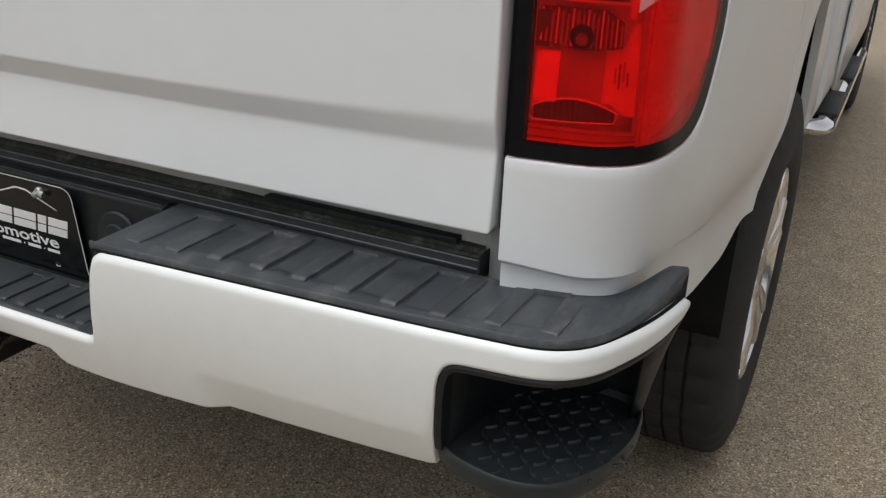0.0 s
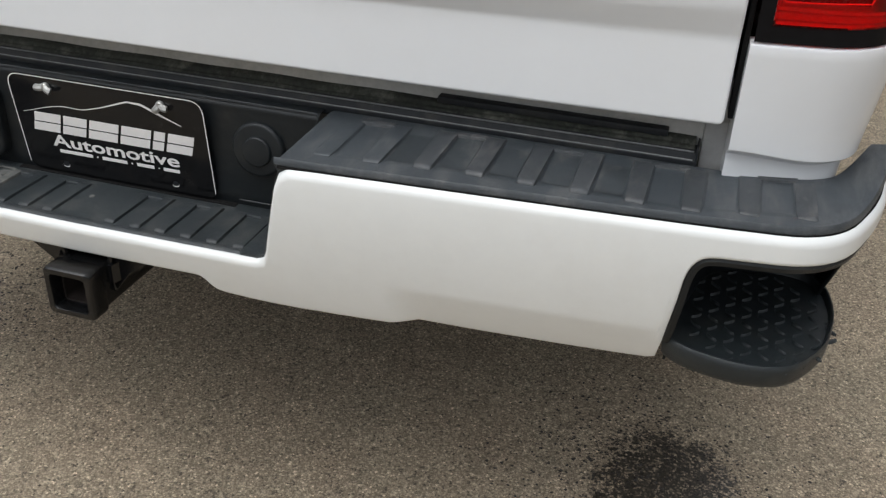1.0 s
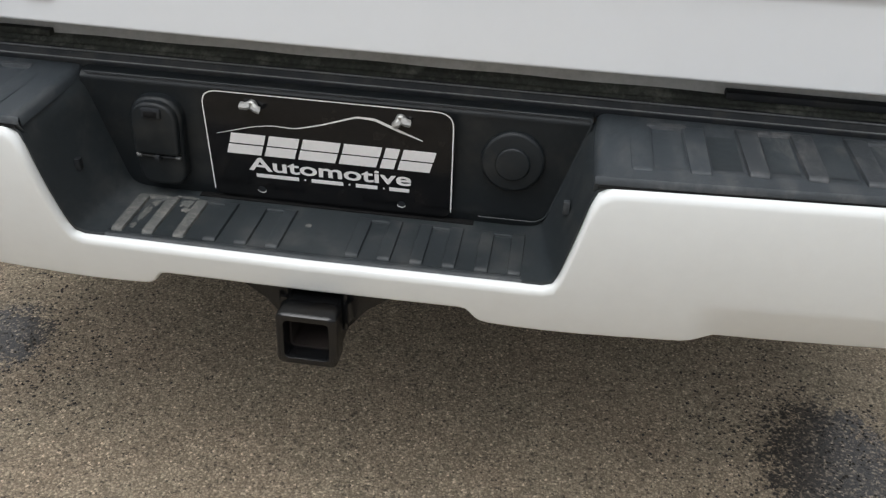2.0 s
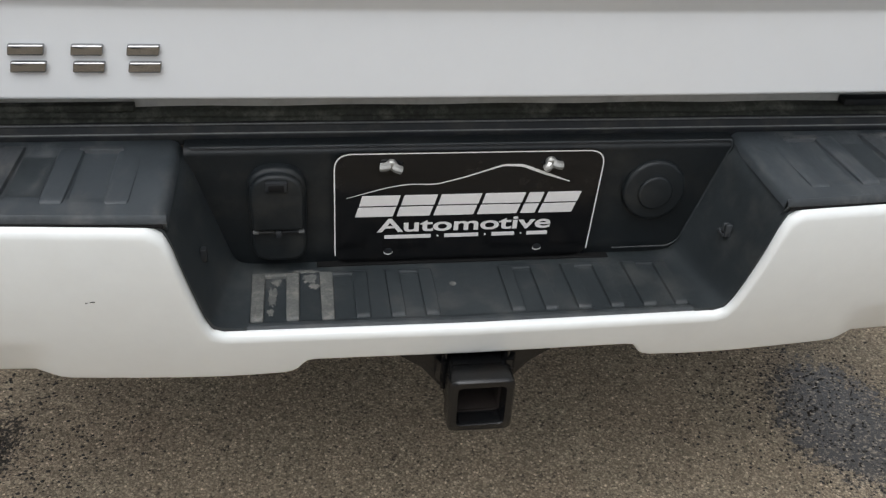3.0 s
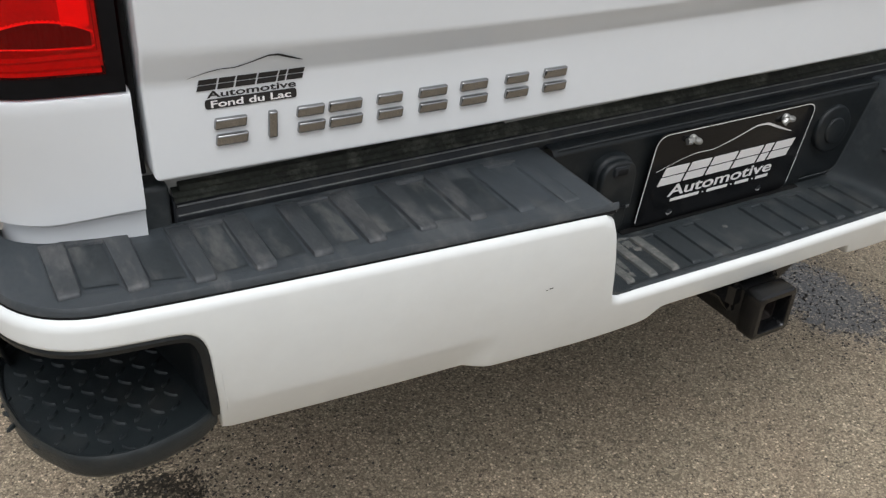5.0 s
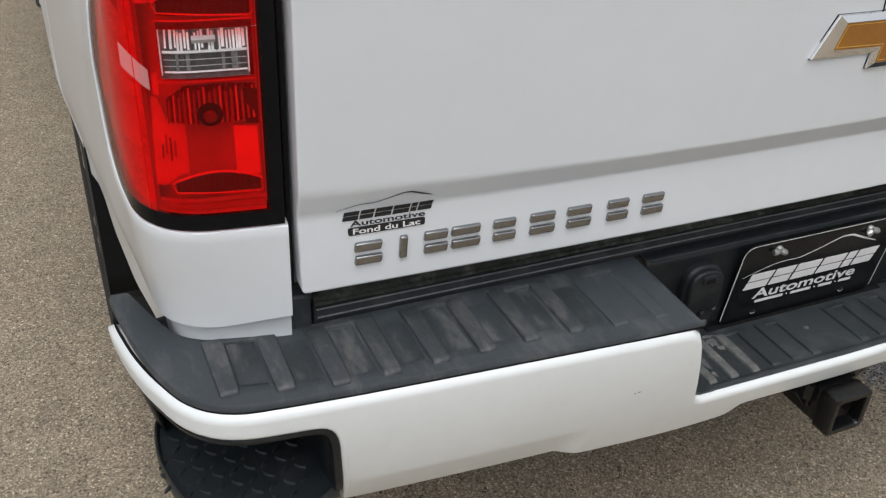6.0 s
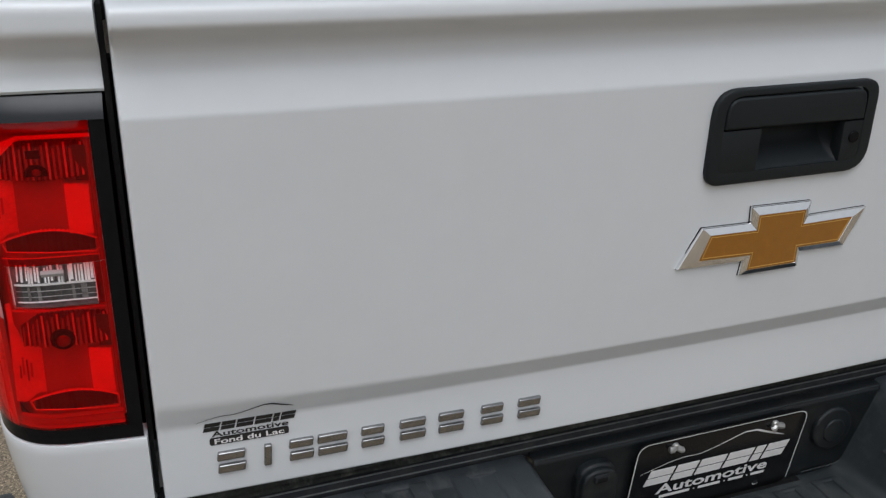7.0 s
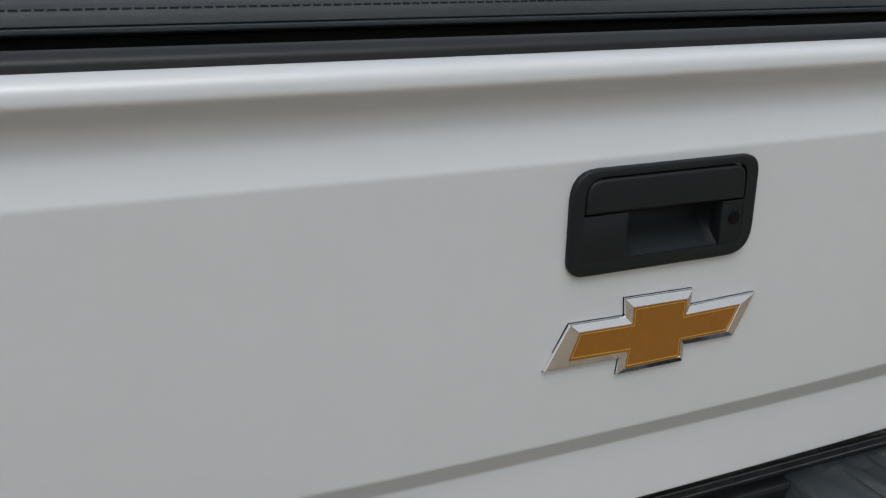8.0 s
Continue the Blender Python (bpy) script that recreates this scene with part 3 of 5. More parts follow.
def ridge(x0, x1, z0, h, w):
    """The outline of a mountain as a thin line."""
    ctrl = [(0.0, 0.0, 0.3), (0.17, 0.34, 0.5), (0.26, 0.44, 0.6), (0.36, 0.40, 0.6), (0.48, 0.62, 0.7), (0.64, 1.0, 1.0), (0.72, 0.98, 1.5), (0.82, 0.70, 1.5), (0.93, 0.42, 0.5)]
    pts = fillet([(a, b, c) for a, b, c in ctrl], 0.06, 4)
    return [(x0 + (x1 - x0) * p.x, z0 + h * p.y, w * p.z) for p in pts]


def blocks_row(widths, u0, u1, v0, v1, lean):
    """Slanted solid bars, one for each letter of a name."""
    total = sum(widths)
    gap = (u1 - u0) * 0.018
    res, u = [], u0
    for k in widths:
        w = (u1 - u0 - gap * (len(widths) - 1)) * k / total
        res.append([(u, v0), (u + w, v0), (u + w + lean, v1), (u + lean, v1)])
        u += w + gap
    return res


# dealer decal on the tailgate
SPAN = [1.25, 1.1, 1.35, 1.35, 0.5, 1.15]


def decal_point(u, v, h):
    return Vector((u, gate_y(u, v) - h - 0.0007, v))


decal = part("dealer_decal", ribbon(ridge(-0.755, -0.633, 0.9225, 0.0165, 0.0016), decal_point), VINYL_BLACK, gate, "black vinyl dealer decal with a ridge line")
for o in blocks_row(SPAN, -0.747, -0.641, 0.9085, 0.9135, 0.0015) + blocks_row(SPAN, -0.7455, -0.6395, 0.9145, 0.9195, 0.0015):
    part("decal_bar", slab([Vector(p) for p in o], decal_point, 0.0005), VINYL_BLACK, gate)
words("decal_word", "Automotive", decal_point, -0.738, -0.648, 0.9005, 0.9075, VINYL_BLACK, gate, "small black lettering", bold=0.02)
part("decal_band", slab(loop_fillet([(-0.7405, 0.8895), (-0.648, 0.8895), (-0.648, 0.8993), (-0.7405, 0.8993)], 0.003, 3), decal_point, 0.0005), VINYL_BLACK, gate)
words("decal_place_name", "Fond du Lac", decal_point, -0.735, -0.654, 0.8910, 0.8980, VINYL_WHITE, gate, "white lettering on a black band", depth=0.0012, bold=0.02)

# ---- box sides ----
PLAN = fillet([(0.808, 0), (0.957, 0.014), (0.983, 0.28), (1.018, 0.80), (1.013, 1.20), (0.974, 1.50), (0.964, 2.02)], [0, 0.13, 0.12, 0.2, 0.1, 0.1, 0], 14)
LAMP_TOP = 1.3115
LAMP_EDGE = fillet([(0.0, 0.9165), (0.10, 0.9185), (0.276, 0.930), (0.314, 1.03), (0.334, 1.12), (0.378, LAMP_TOP)], [0, 0.05, 0.060, 0.05, 0.05, 0], 12)


def plan_frame(s):
    p, q = along(PLAN, max(0.0, s - 0.002)), along(PLAN, s + 0.002)
    t = (q - p).normalized()
    return along(PLAN, s), Vector((t.y, -t.x))


ARCH_HALF, ARCH_BASE, ARCH_RISE = 0.435, 0.45, 0.61


def arch_reach(y, z):
    """Below 1 inside the squarish wheel opening, 1 on its edge."""
    return ((abs(y - AXLE_Y) / ARCH_HALF) ** 3 + (max(0.0, z - ARCH_BASE) / ARCH_RISE) ** 3) ** (1 / 3)


def fold_line(s):
    """Height of the fold along the foot of the box side."""
    return 0.796 - 0.008 * smooth(s / 0.10) - 0.010 * smooth((s - 0.22) / 0.2)


def bed_inset(z, s):
    """How far the box side lies inside its plan line at the height z."""
    v = 0.0
    flank = smooth((s - 0.10) / 0.30)
    tuck = flank * (1 - smooth((along(PLAN, s).y - 0.55) / 0.35))
    v += 0.013 * smooth((0.93 - z) / 0.14) * smooth(s / 0.14) * (1 - flank)
    v += tuck * 0.028 * smooth((0.86 - z) / 0.14) - flank * 0.006 * smooth((1.25 - z) / 0.38)
    if z < fold_line(s):
        v += 0.013 * smooth((fold_line(s) - z) / 0.010) * (1 - smooth((s - 0.26) / 0.20))
    if z > 1.12:
        v += 0.010 * ((z - 1.12) / 0.28) ** 2
    v += 0.017 * smooth((z - 1.04) / 0.20) * smooth((s - 0.14) / 0.20) * (1 - 0.62 * smooth((s - 0.376) / 0.06))
    if z > 1.27:
        rear = 1 - smooth((s - 0.04) / 0.16)
        y = -0.0085 + (0.0155 * smooth((z - 1.281) / 0.050) - 0.027 * smooth((z - 1.340) / 0.034))
        v += (y + 0.0085) * rear
        v += 0.006 * (1 - rear) * smooth((z - 1.30) / 0.08)
    if z > 1.388:
        v += 0.014 * (1 - math.sqrt(max(0.0, 1 - ((z - 1.388) / 0.0145) ** 2)))
    if 0.3 < s < 1.1:
        v -= 0.002 * smooth(1 - (arch_reach(along(PLAN, s).y, z) - 1.0) / 0.10)
    return v


def bed_point(side, s, z, extra=0.0):
    """A point on the box side at the length s from its inner rear edge; extra moves it out."""
    p, nrm = plan_frame(s)
    q = p + nrm * (extra - bed_inset(z, s))
    return Vector((side * q.x + 0.010 * smooth(q.y / 0.32), q.y, z))


def bed_low(s):
    """Lower edge of the box side."""
    y = along(PLAN, s).y
    z = 0.757 - 0.095 * smooth((y - 0.02) / 0.22) + 0.030 * smooth((y - 0.46) / 0.14)
    if y > AXLE_Y:
        z = 0.60
    d = abs(y - AXLE_Y) / ARCH_HALF
    if d < 1:
        z = max(z, ARCH_BASE + ARCH_RISE * (1 - d ** 3) ** (1 / 3))
    return z


def lamp_low(s):
    """Lower edge of the tail lamp at the length s."""
    for a, b in zip(LAMP_EDGE, LAMP_EDGE[1:]):
        if a.x <= s <= b.x and b.x > a.x:
            return a.y + (b.y - a.y) * (s - a.x) / (b.x - a.x)
    return LAMP_TOP


def box_side(side):
    ss = [k * 0.0125 for k in range(0, 19)] + [0.235 + k * 0.003 for k in range(48)] + [0.3785] + [0.385 + 0.01025 * k for k in range(161)]
    ss = sorted(set([0.0, 0.002, 0.005] + ss))
    rows = []
    for s in ss:
        low, high = bed_low(s), lamp_low(s) if s < 0.378 else LAMP_TOP
        e = 0.004
        col = [bed_point(side, s, low, -0.02)]
        if low < fold_line(s) - 0.013:
            fz = fold_line(s)
            zs = [low + (fz - 0.012 - low) * k / 4 for k in range(5)] + [fz + d for d in (-0.0095, -0.0065, -0.0035, -0.0005, 0.0025)] + [fz + 0.008 + (high - e - fz - 0.008) * k / 11 for k in range(12)]
        else:
            zs = [low + (high - e - low) * k / 21 for k in range(22)]
        col += [bed_point(side, s, z) for z in zs]
        if s < 0.378:
            col += [bed_point(side, s, high - 0.0012, -0.0012), bed_point(side, s, high, -0.004), bed_point(side, s, high, -0.030)]
        else:
            col += [bed_point(side, s, high - 0.0012), bed_point(side, s, high), bed_point(side, s, high)]
        rows.append(col)
    first = [bed_point(side, 0.0, p.z, -0.05) for p in rows[0]]
    low_mesh = grid([first] + rows)
    rows = []
    for s in ss:
        col = [bed_point(side, s, LAMP_TOP, -0.030), bed_point(side, s, LAMP_TOP, -0.003), bed_point(side, s, LAMP_TOP + 0.003)] if s < 0.378 else [bed_point(side, s, LAMP_TOP)] * 2 + [bed_point(side, s, LAMP_TOP + 0.003)]
        col += [bed_point(side, s, LAMP_TOP + 0.0035 + (1.3975 - LAMP_TOP) * k / 22) for k in range(1, 23)]
        col += [bed_point(side, s, 1.4025, -0.022), bed_point(side, s, 1.4025, -0.075)]
        rows.append(col)
    first = [bed_point(side, 0.0, p.z, -0.05) for p in rows[0]]
    return join([low_mesh, grid([first] + rows)])


# ---- tail lamps ----
def lamp_patch(side, s0, s1, z0, z1, depth, ns=12, nz=10, f=None):
    """A patch of the lamp between two lengths and two heights (numbers or functions of the length)."""
    rows = []
    for i in range(ns + 1):
        s = s0 + (s1 - s0) * i / ns
        a, b = (z0(s) if callable(z0) else z0), (z1(s) if callable(z1) else z1)
        rows.append([bed_point(side, s, a + (b - a) * j / nz, -depth - (f(i / ns, j / nz) if f else 0)) for j in range(nz + 1)])
    return grid(rows)


LENS_IN, LENS_TOP, LENS_OUT = 0.0180, 1.287, 0.350


def lens_low(s):
    return min(lamp_low(min(s * 1.065, 0.3775)) + 0.0205, LENS_TOP)


def tail_lamp(side):
    """Black gloss housing, red lens with a clear reverse window, reflectors, ribs and bulbs behind it."""
    body = []
    # black rim around the lens: below, above, inner strip, outer strip
    body.append(lamp_patch(side, 0.003, 0.3745, lambda s: lamp_low(s) + 0.002, lambda s: max(lens_low(s), lamp_low(s) + 0.003) if s < LENS_OUT else LAMP_TOP - 0.003, 0.002, 90, 4))
    body.append(lamp_patch(side, 0.003, LENS_IN, lambda s: lens_low(s) - 0.001, LENS_TOP + 0.001, 0.002, 3, 10))
    body.append(lamp_patch(side, 0.003, 0.374, LAMP_TOP - 0.008, LAMP_TOP + 0.006, 0.007, 40, 2))
    # shell behind
    body.append(lamp_patch(side, 0.003, 0.374, lambda s: lamp_low(s) + 0.002, LAMP_TOP - 0.002, 0.060, 40, 8))
    housing = part("tail_lamp", join(body), GLOSS, truck, "red tail lamp in a gloss black surround")
    part("upper_trim", lamp_patch(side, 0.003, LENS_OUT, LENS_TOP, LAMP_TOP - 0.0022, 0.0012, 40, 4, lambda i, j: 0.004 * j * j), SKYLIT_BLACK, housing, "black trim over the lens with sky sheen in its colour")

    s_in, s_out = LENS_IN, LENS_OUT
    za, zb, sa, sb = 1.093, 1.141, 0.030, 0.112
    def proud(s, edge):
        """How far the lens bulges: full across the rear, almost flush round the corner."""
        return -0.004 * max(0.0, min(1.0, edge)) ** 0.5 * (1 - 0.92 * smooth((s - 0.12) / 0.11))

    wide = s_out - s_in
    lens = [lamp_patch(side, s_in, s_out, lambda s: min(lens_low(s), za), za, 0.001, 60, 8, lambda i, j: proud(s_in + wide * i, min(j * 6, i * 30))),
            lamp_patch(side, s_in, s_out, lambda s: max(zb, lens_low(s)), LENS_TOP, 0.001, 60, 8, lambda i, j: proud(s_in + wide * i, min((1 - j) * 8, i * 30))),
            lamp_patch(side, s_in, sa, za, zb, 0.001, 3, 4, lambda i, j: proud(s_in, i * 2)),
            lamp_patch(side, sb, s_out, lambda s: min(max(za, lens_low(s)), zb), zb, 0.001, 50, 4, lambda i, j: proud(sb + (s_out - sb) * i, 1.0))]
    part("red_lens", join(lens), RED_LENS, housing, "glossy translucent red lens")
    part("clear_lens", lamp_patch(side, sa, sb, za, zb, -0.0035, 8, 4), CLEAR_LENS, housing, "clear reverse light window")

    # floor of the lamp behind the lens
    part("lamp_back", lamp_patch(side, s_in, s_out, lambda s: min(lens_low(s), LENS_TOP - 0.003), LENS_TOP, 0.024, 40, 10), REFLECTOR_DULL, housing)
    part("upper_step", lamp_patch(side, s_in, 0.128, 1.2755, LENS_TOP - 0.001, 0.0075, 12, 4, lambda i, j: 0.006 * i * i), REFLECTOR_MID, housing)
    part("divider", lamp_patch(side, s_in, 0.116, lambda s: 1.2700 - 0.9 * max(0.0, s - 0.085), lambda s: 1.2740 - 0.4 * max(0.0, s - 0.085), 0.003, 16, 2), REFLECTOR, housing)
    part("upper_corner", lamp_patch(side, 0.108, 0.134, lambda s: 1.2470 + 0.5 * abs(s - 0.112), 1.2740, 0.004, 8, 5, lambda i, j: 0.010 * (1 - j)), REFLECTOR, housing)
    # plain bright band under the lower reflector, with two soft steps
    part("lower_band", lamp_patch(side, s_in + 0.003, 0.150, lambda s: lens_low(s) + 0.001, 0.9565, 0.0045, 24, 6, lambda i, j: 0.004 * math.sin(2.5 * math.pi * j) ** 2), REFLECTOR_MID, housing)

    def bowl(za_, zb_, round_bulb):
        """One reflector: fluted band with the bulb, plain field between bright wings, dark fluted foot under a curved
        lip; its greys paint the mirror's reflections.
        """
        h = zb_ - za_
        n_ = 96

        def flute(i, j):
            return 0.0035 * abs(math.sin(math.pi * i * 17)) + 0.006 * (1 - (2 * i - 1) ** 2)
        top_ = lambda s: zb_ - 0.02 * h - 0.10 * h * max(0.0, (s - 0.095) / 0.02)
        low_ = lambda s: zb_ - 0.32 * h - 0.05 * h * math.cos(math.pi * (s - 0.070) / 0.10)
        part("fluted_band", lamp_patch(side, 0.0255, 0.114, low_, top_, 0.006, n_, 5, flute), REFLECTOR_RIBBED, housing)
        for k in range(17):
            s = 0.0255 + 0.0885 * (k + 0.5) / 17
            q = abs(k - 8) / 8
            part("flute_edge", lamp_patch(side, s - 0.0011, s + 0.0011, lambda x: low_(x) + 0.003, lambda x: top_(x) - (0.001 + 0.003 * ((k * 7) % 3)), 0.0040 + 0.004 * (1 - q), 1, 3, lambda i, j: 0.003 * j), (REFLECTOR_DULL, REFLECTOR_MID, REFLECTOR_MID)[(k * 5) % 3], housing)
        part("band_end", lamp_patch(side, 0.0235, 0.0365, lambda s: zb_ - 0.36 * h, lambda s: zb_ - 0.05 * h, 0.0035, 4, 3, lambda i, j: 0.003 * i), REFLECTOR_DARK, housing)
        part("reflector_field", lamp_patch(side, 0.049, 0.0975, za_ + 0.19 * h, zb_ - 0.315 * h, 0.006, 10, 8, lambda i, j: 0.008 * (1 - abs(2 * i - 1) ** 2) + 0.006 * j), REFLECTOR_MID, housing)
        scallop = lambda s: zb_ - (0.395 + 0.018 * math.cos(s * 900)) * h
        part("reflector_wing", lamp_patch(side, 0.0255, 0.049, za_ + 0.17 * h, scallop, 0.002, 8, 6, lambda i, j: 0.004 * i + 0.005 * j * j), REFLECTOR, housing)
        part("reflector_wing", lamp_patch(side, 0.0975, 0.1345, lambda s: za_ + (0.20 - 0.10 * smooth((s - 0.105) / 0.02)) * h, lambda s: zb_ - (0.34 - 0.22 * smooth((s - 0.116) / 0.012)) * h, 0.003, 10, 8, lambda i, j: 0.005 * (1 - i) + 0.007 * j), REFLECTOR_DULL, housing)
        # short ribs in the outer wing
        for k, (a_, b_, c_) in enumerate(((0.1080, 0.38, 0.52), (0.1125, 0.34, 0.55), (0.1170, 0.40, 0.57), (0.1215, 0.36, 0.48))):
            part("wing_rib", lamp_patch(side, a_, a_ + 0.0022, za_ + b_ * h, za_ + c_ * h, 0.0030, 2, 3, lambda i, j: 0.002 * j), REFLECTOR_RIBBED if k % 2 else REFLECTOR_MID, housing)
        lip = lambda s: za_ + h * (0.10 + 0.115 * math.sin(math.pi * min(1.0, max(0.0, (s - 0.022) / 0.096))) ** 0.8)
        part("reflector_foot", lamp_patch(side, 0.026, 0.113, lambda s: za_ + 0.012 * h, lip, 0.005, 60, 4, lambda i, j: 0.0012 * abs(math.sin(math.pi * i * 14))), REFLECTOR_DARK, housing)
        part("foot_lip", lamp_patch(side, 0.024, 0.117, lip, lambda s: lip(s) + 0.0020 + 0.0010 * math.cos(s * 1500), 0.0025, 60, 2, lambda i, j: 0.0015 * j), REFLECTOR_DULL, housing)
        part("frame_line", tube([bed_point(side, s, z, -0.003) for s, z in ((0.0245, lip(0.03) - 0.002), (0.0235, za_ + 0.03 * h), (0.027, za_), (0.070, za_ + 0.002), (0.104, za_ + 0.004), (0.112, za_ + 0.035 * h), (0.116, za_ + 0.10 * h))], 0.0009, 6), REFLECTOR, housing)
        zc_ = zb_ - (0.245 if round_bulb else 0.285) * h
        r_ = 0.0125 if round_bulb else 0.0115
        if round_bulb:
            ring_ = [[bed_point(side, 0.071 + q * math.cos(t), zc_ + q * math.sin(t), -d_) for t in (2 * math.pi * k / 24 for k in range(24))] for q, d_ in ((r_, 0.0020), (r_ * 0.93, 0.0014), (r_ * 0.86, 0.0045), (0.0004, 0.0060))]
        else:
            ring_ = [[bed_point(side, 0.071 + q * math.cos(t), zc_ + q * (max(0.0, math.sin(t)) * 1.1 - 0.12), -d_) for t in (2 * math.pi * k / 24 for k in range(24))] for q, d_ in ((r_, 0.0020), (r_ * 0.93, 0.0014), (r_ * 0.86, 0.0045), (0.0004, 0.0060))]
            part("bulb_clip", lamp_patch(side, 0.0655, 0.0785, zb_ - 0.145 * h, zb_ - 0.075 * h, 0.0028, 3, 2), BULB, housing)
        part("bulb_shade", grid(ring_, closed=True), BULB, housing)
        part("bulb", disc(bed_point(side, 0.071, zc_ - 0.0035 if round_bulb else zc_ + 0.0015, -0.0048), (0, -1, 0), 0.0068 if round_bulb else 0.0042, 0.0026, 16, 0.002), REFLECTOR_RIBBED, housing)
    bowl(1.150, 1.268, False)
    bowl(0.962, 1.082, True)
    for z in (1.1465, 1.0865):
        part("frame_line", lamp_patch(side, 0.024, 0.118, z, z + 0.0018, 0.0022, 10, 1), REFLECTOR, housing)
    part("frame_line", lamp_patch(side, 0.0222, 0.0232, 0.960, 1.268, 0.0035, 1, 10), REFLECTOR_MID, housing)
    # reverse light: bright ribbed field above, dark louvred one below, reflections painted as greys
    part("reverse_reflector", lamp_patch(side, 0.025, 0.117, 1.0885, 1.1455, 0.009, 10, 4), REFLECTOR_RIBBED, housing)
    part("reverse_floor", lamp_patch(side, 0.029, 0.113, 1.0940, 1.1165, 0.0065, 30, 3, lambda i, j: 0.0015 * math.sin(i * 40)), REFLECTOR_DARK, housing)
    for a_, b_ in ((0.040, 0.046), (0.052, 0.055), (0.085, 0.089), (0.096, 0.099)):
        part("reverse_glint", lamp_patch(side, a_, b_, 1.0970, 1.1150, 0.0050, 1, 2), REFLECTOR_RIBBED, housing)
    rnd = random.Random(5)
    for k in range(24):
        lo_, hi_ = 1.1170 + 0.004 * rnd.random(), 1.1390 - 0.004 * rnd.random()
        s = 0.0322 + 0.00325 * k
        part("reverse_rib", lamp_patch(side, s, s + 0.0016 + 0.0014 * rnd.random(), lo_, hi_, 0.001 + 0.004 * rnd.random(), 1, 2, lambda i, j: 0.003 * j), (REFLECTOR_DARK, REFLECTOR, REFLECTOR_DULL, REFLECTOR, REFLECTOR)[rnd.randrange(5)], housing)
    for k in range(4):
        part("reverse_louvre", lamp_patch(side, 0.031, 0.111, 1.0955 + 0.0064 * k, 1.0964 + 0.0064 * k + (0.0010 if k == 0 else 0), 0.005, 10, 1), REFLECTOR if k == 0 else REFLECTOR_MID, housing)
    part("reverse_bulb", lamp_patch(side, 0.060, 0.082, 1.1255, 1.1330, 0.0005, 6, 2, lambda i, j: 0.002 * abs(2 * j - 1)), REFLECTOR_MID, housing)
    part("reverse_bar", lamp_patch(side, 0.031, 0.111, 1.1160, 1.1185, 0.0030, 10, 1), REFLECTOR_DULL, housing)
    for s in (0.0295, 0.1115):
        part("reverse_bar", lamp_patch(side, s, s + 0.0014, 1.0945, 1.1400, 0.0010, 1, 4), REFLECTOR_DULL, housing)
    # outer chamber round the corner, with a painted sky reflection beside the reverse light
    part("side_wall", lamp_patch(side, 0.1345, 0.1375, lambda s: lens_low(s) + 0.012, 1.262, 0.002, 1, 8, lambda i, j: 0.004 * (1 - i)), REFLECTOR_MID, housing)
    part("side_reflector", lamp_patch(side, 0.140, 0.372, lambda s: min(lamp_low(s) + 0.004, 1.274), 1.275, 0.0045, 60, 8, lambda i, j: 0.008 * (1 - i) * i), REFLECTOR_SIDE, housing)
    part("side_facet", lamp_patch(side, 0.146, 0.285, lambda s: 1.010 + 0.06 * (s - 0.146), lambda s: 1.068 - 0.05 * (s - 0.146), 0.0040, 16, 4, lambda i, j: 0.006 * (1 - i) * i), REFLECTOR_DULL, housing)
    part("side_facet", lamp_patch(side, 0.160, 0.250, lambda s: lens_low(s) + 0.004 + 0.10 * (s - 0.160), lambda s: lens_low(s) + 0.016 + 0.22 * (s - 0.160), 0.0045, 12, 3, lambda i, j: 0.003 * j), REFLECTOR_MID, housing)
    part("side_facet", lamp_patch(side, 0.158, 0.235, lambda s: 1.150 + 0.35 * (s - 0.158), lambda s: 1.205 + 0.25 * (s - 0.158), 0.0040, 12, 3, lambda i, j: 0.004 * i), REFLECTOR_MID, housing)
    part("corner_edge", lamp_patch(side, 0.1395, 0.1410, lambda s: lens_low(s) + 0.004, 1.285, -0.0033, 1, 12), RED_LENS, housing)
    part("facet_gleam", lamp_patch(side, 0.124, 0.152, lambda s: 1.0800 + (s - 0.124) * 0.75, lambda s: 1.1010 + (s - 0.124) * 0.85, -0.0038, 8, 3, lambda i, j: -0.0015 * i), GLEAM_LENS, housing, "pale red patch painted as sky reflection on the lens")
    part("gleam_rib", lamp_patch(side, 0.1375, 0.1383, lambda s: 1.0900, lambda s: 1.1125, -0.0050, 1, 3), RED_LENS, housing)
    part("gleam_edge", lamp_patch(side, 0.1175, 0.124, 1.0740, lambda s: 1.098 - (s - 0.1175) * 0.4, 0.0005, 4, 3), REFLECTOR, housing)
    return housing


for side_ in (1, -1):
    part("box_side", box_side(side_), PAINT, truck, "white painted cargo box side with a wheel arch", sharp=40)
    tail_lamp(side_)

# rear sill behind the gap below the tailgate, and the jamb beside it
part("rear_sill", block(-0.812, 0.812, 0.050, 0.080, 0.70, 0.86, 0.004), SILL, truck, "grimy painted sill under the tailgate")
for side_ in (1, -1):
    part("gate_jamb", block(*sorted((side_ * 0.8005, side_ * 0.8065)), 0.014, 0.080, 0.826, 1.395, 0.0015), LINER, truck)
part("corner_filler", block(-0.812, -0.779, 0.020, 0.060, 0.748, 0.806, 0.006, 3), PAD, truck, "dark plastic filler beside the sill")
part("corner_panel", block(0.7785, 0.815, 0.044, 0.075, 0.72, 0.835, 0.003), SILL_PALE, truck, "pale painted panel beside the sill")

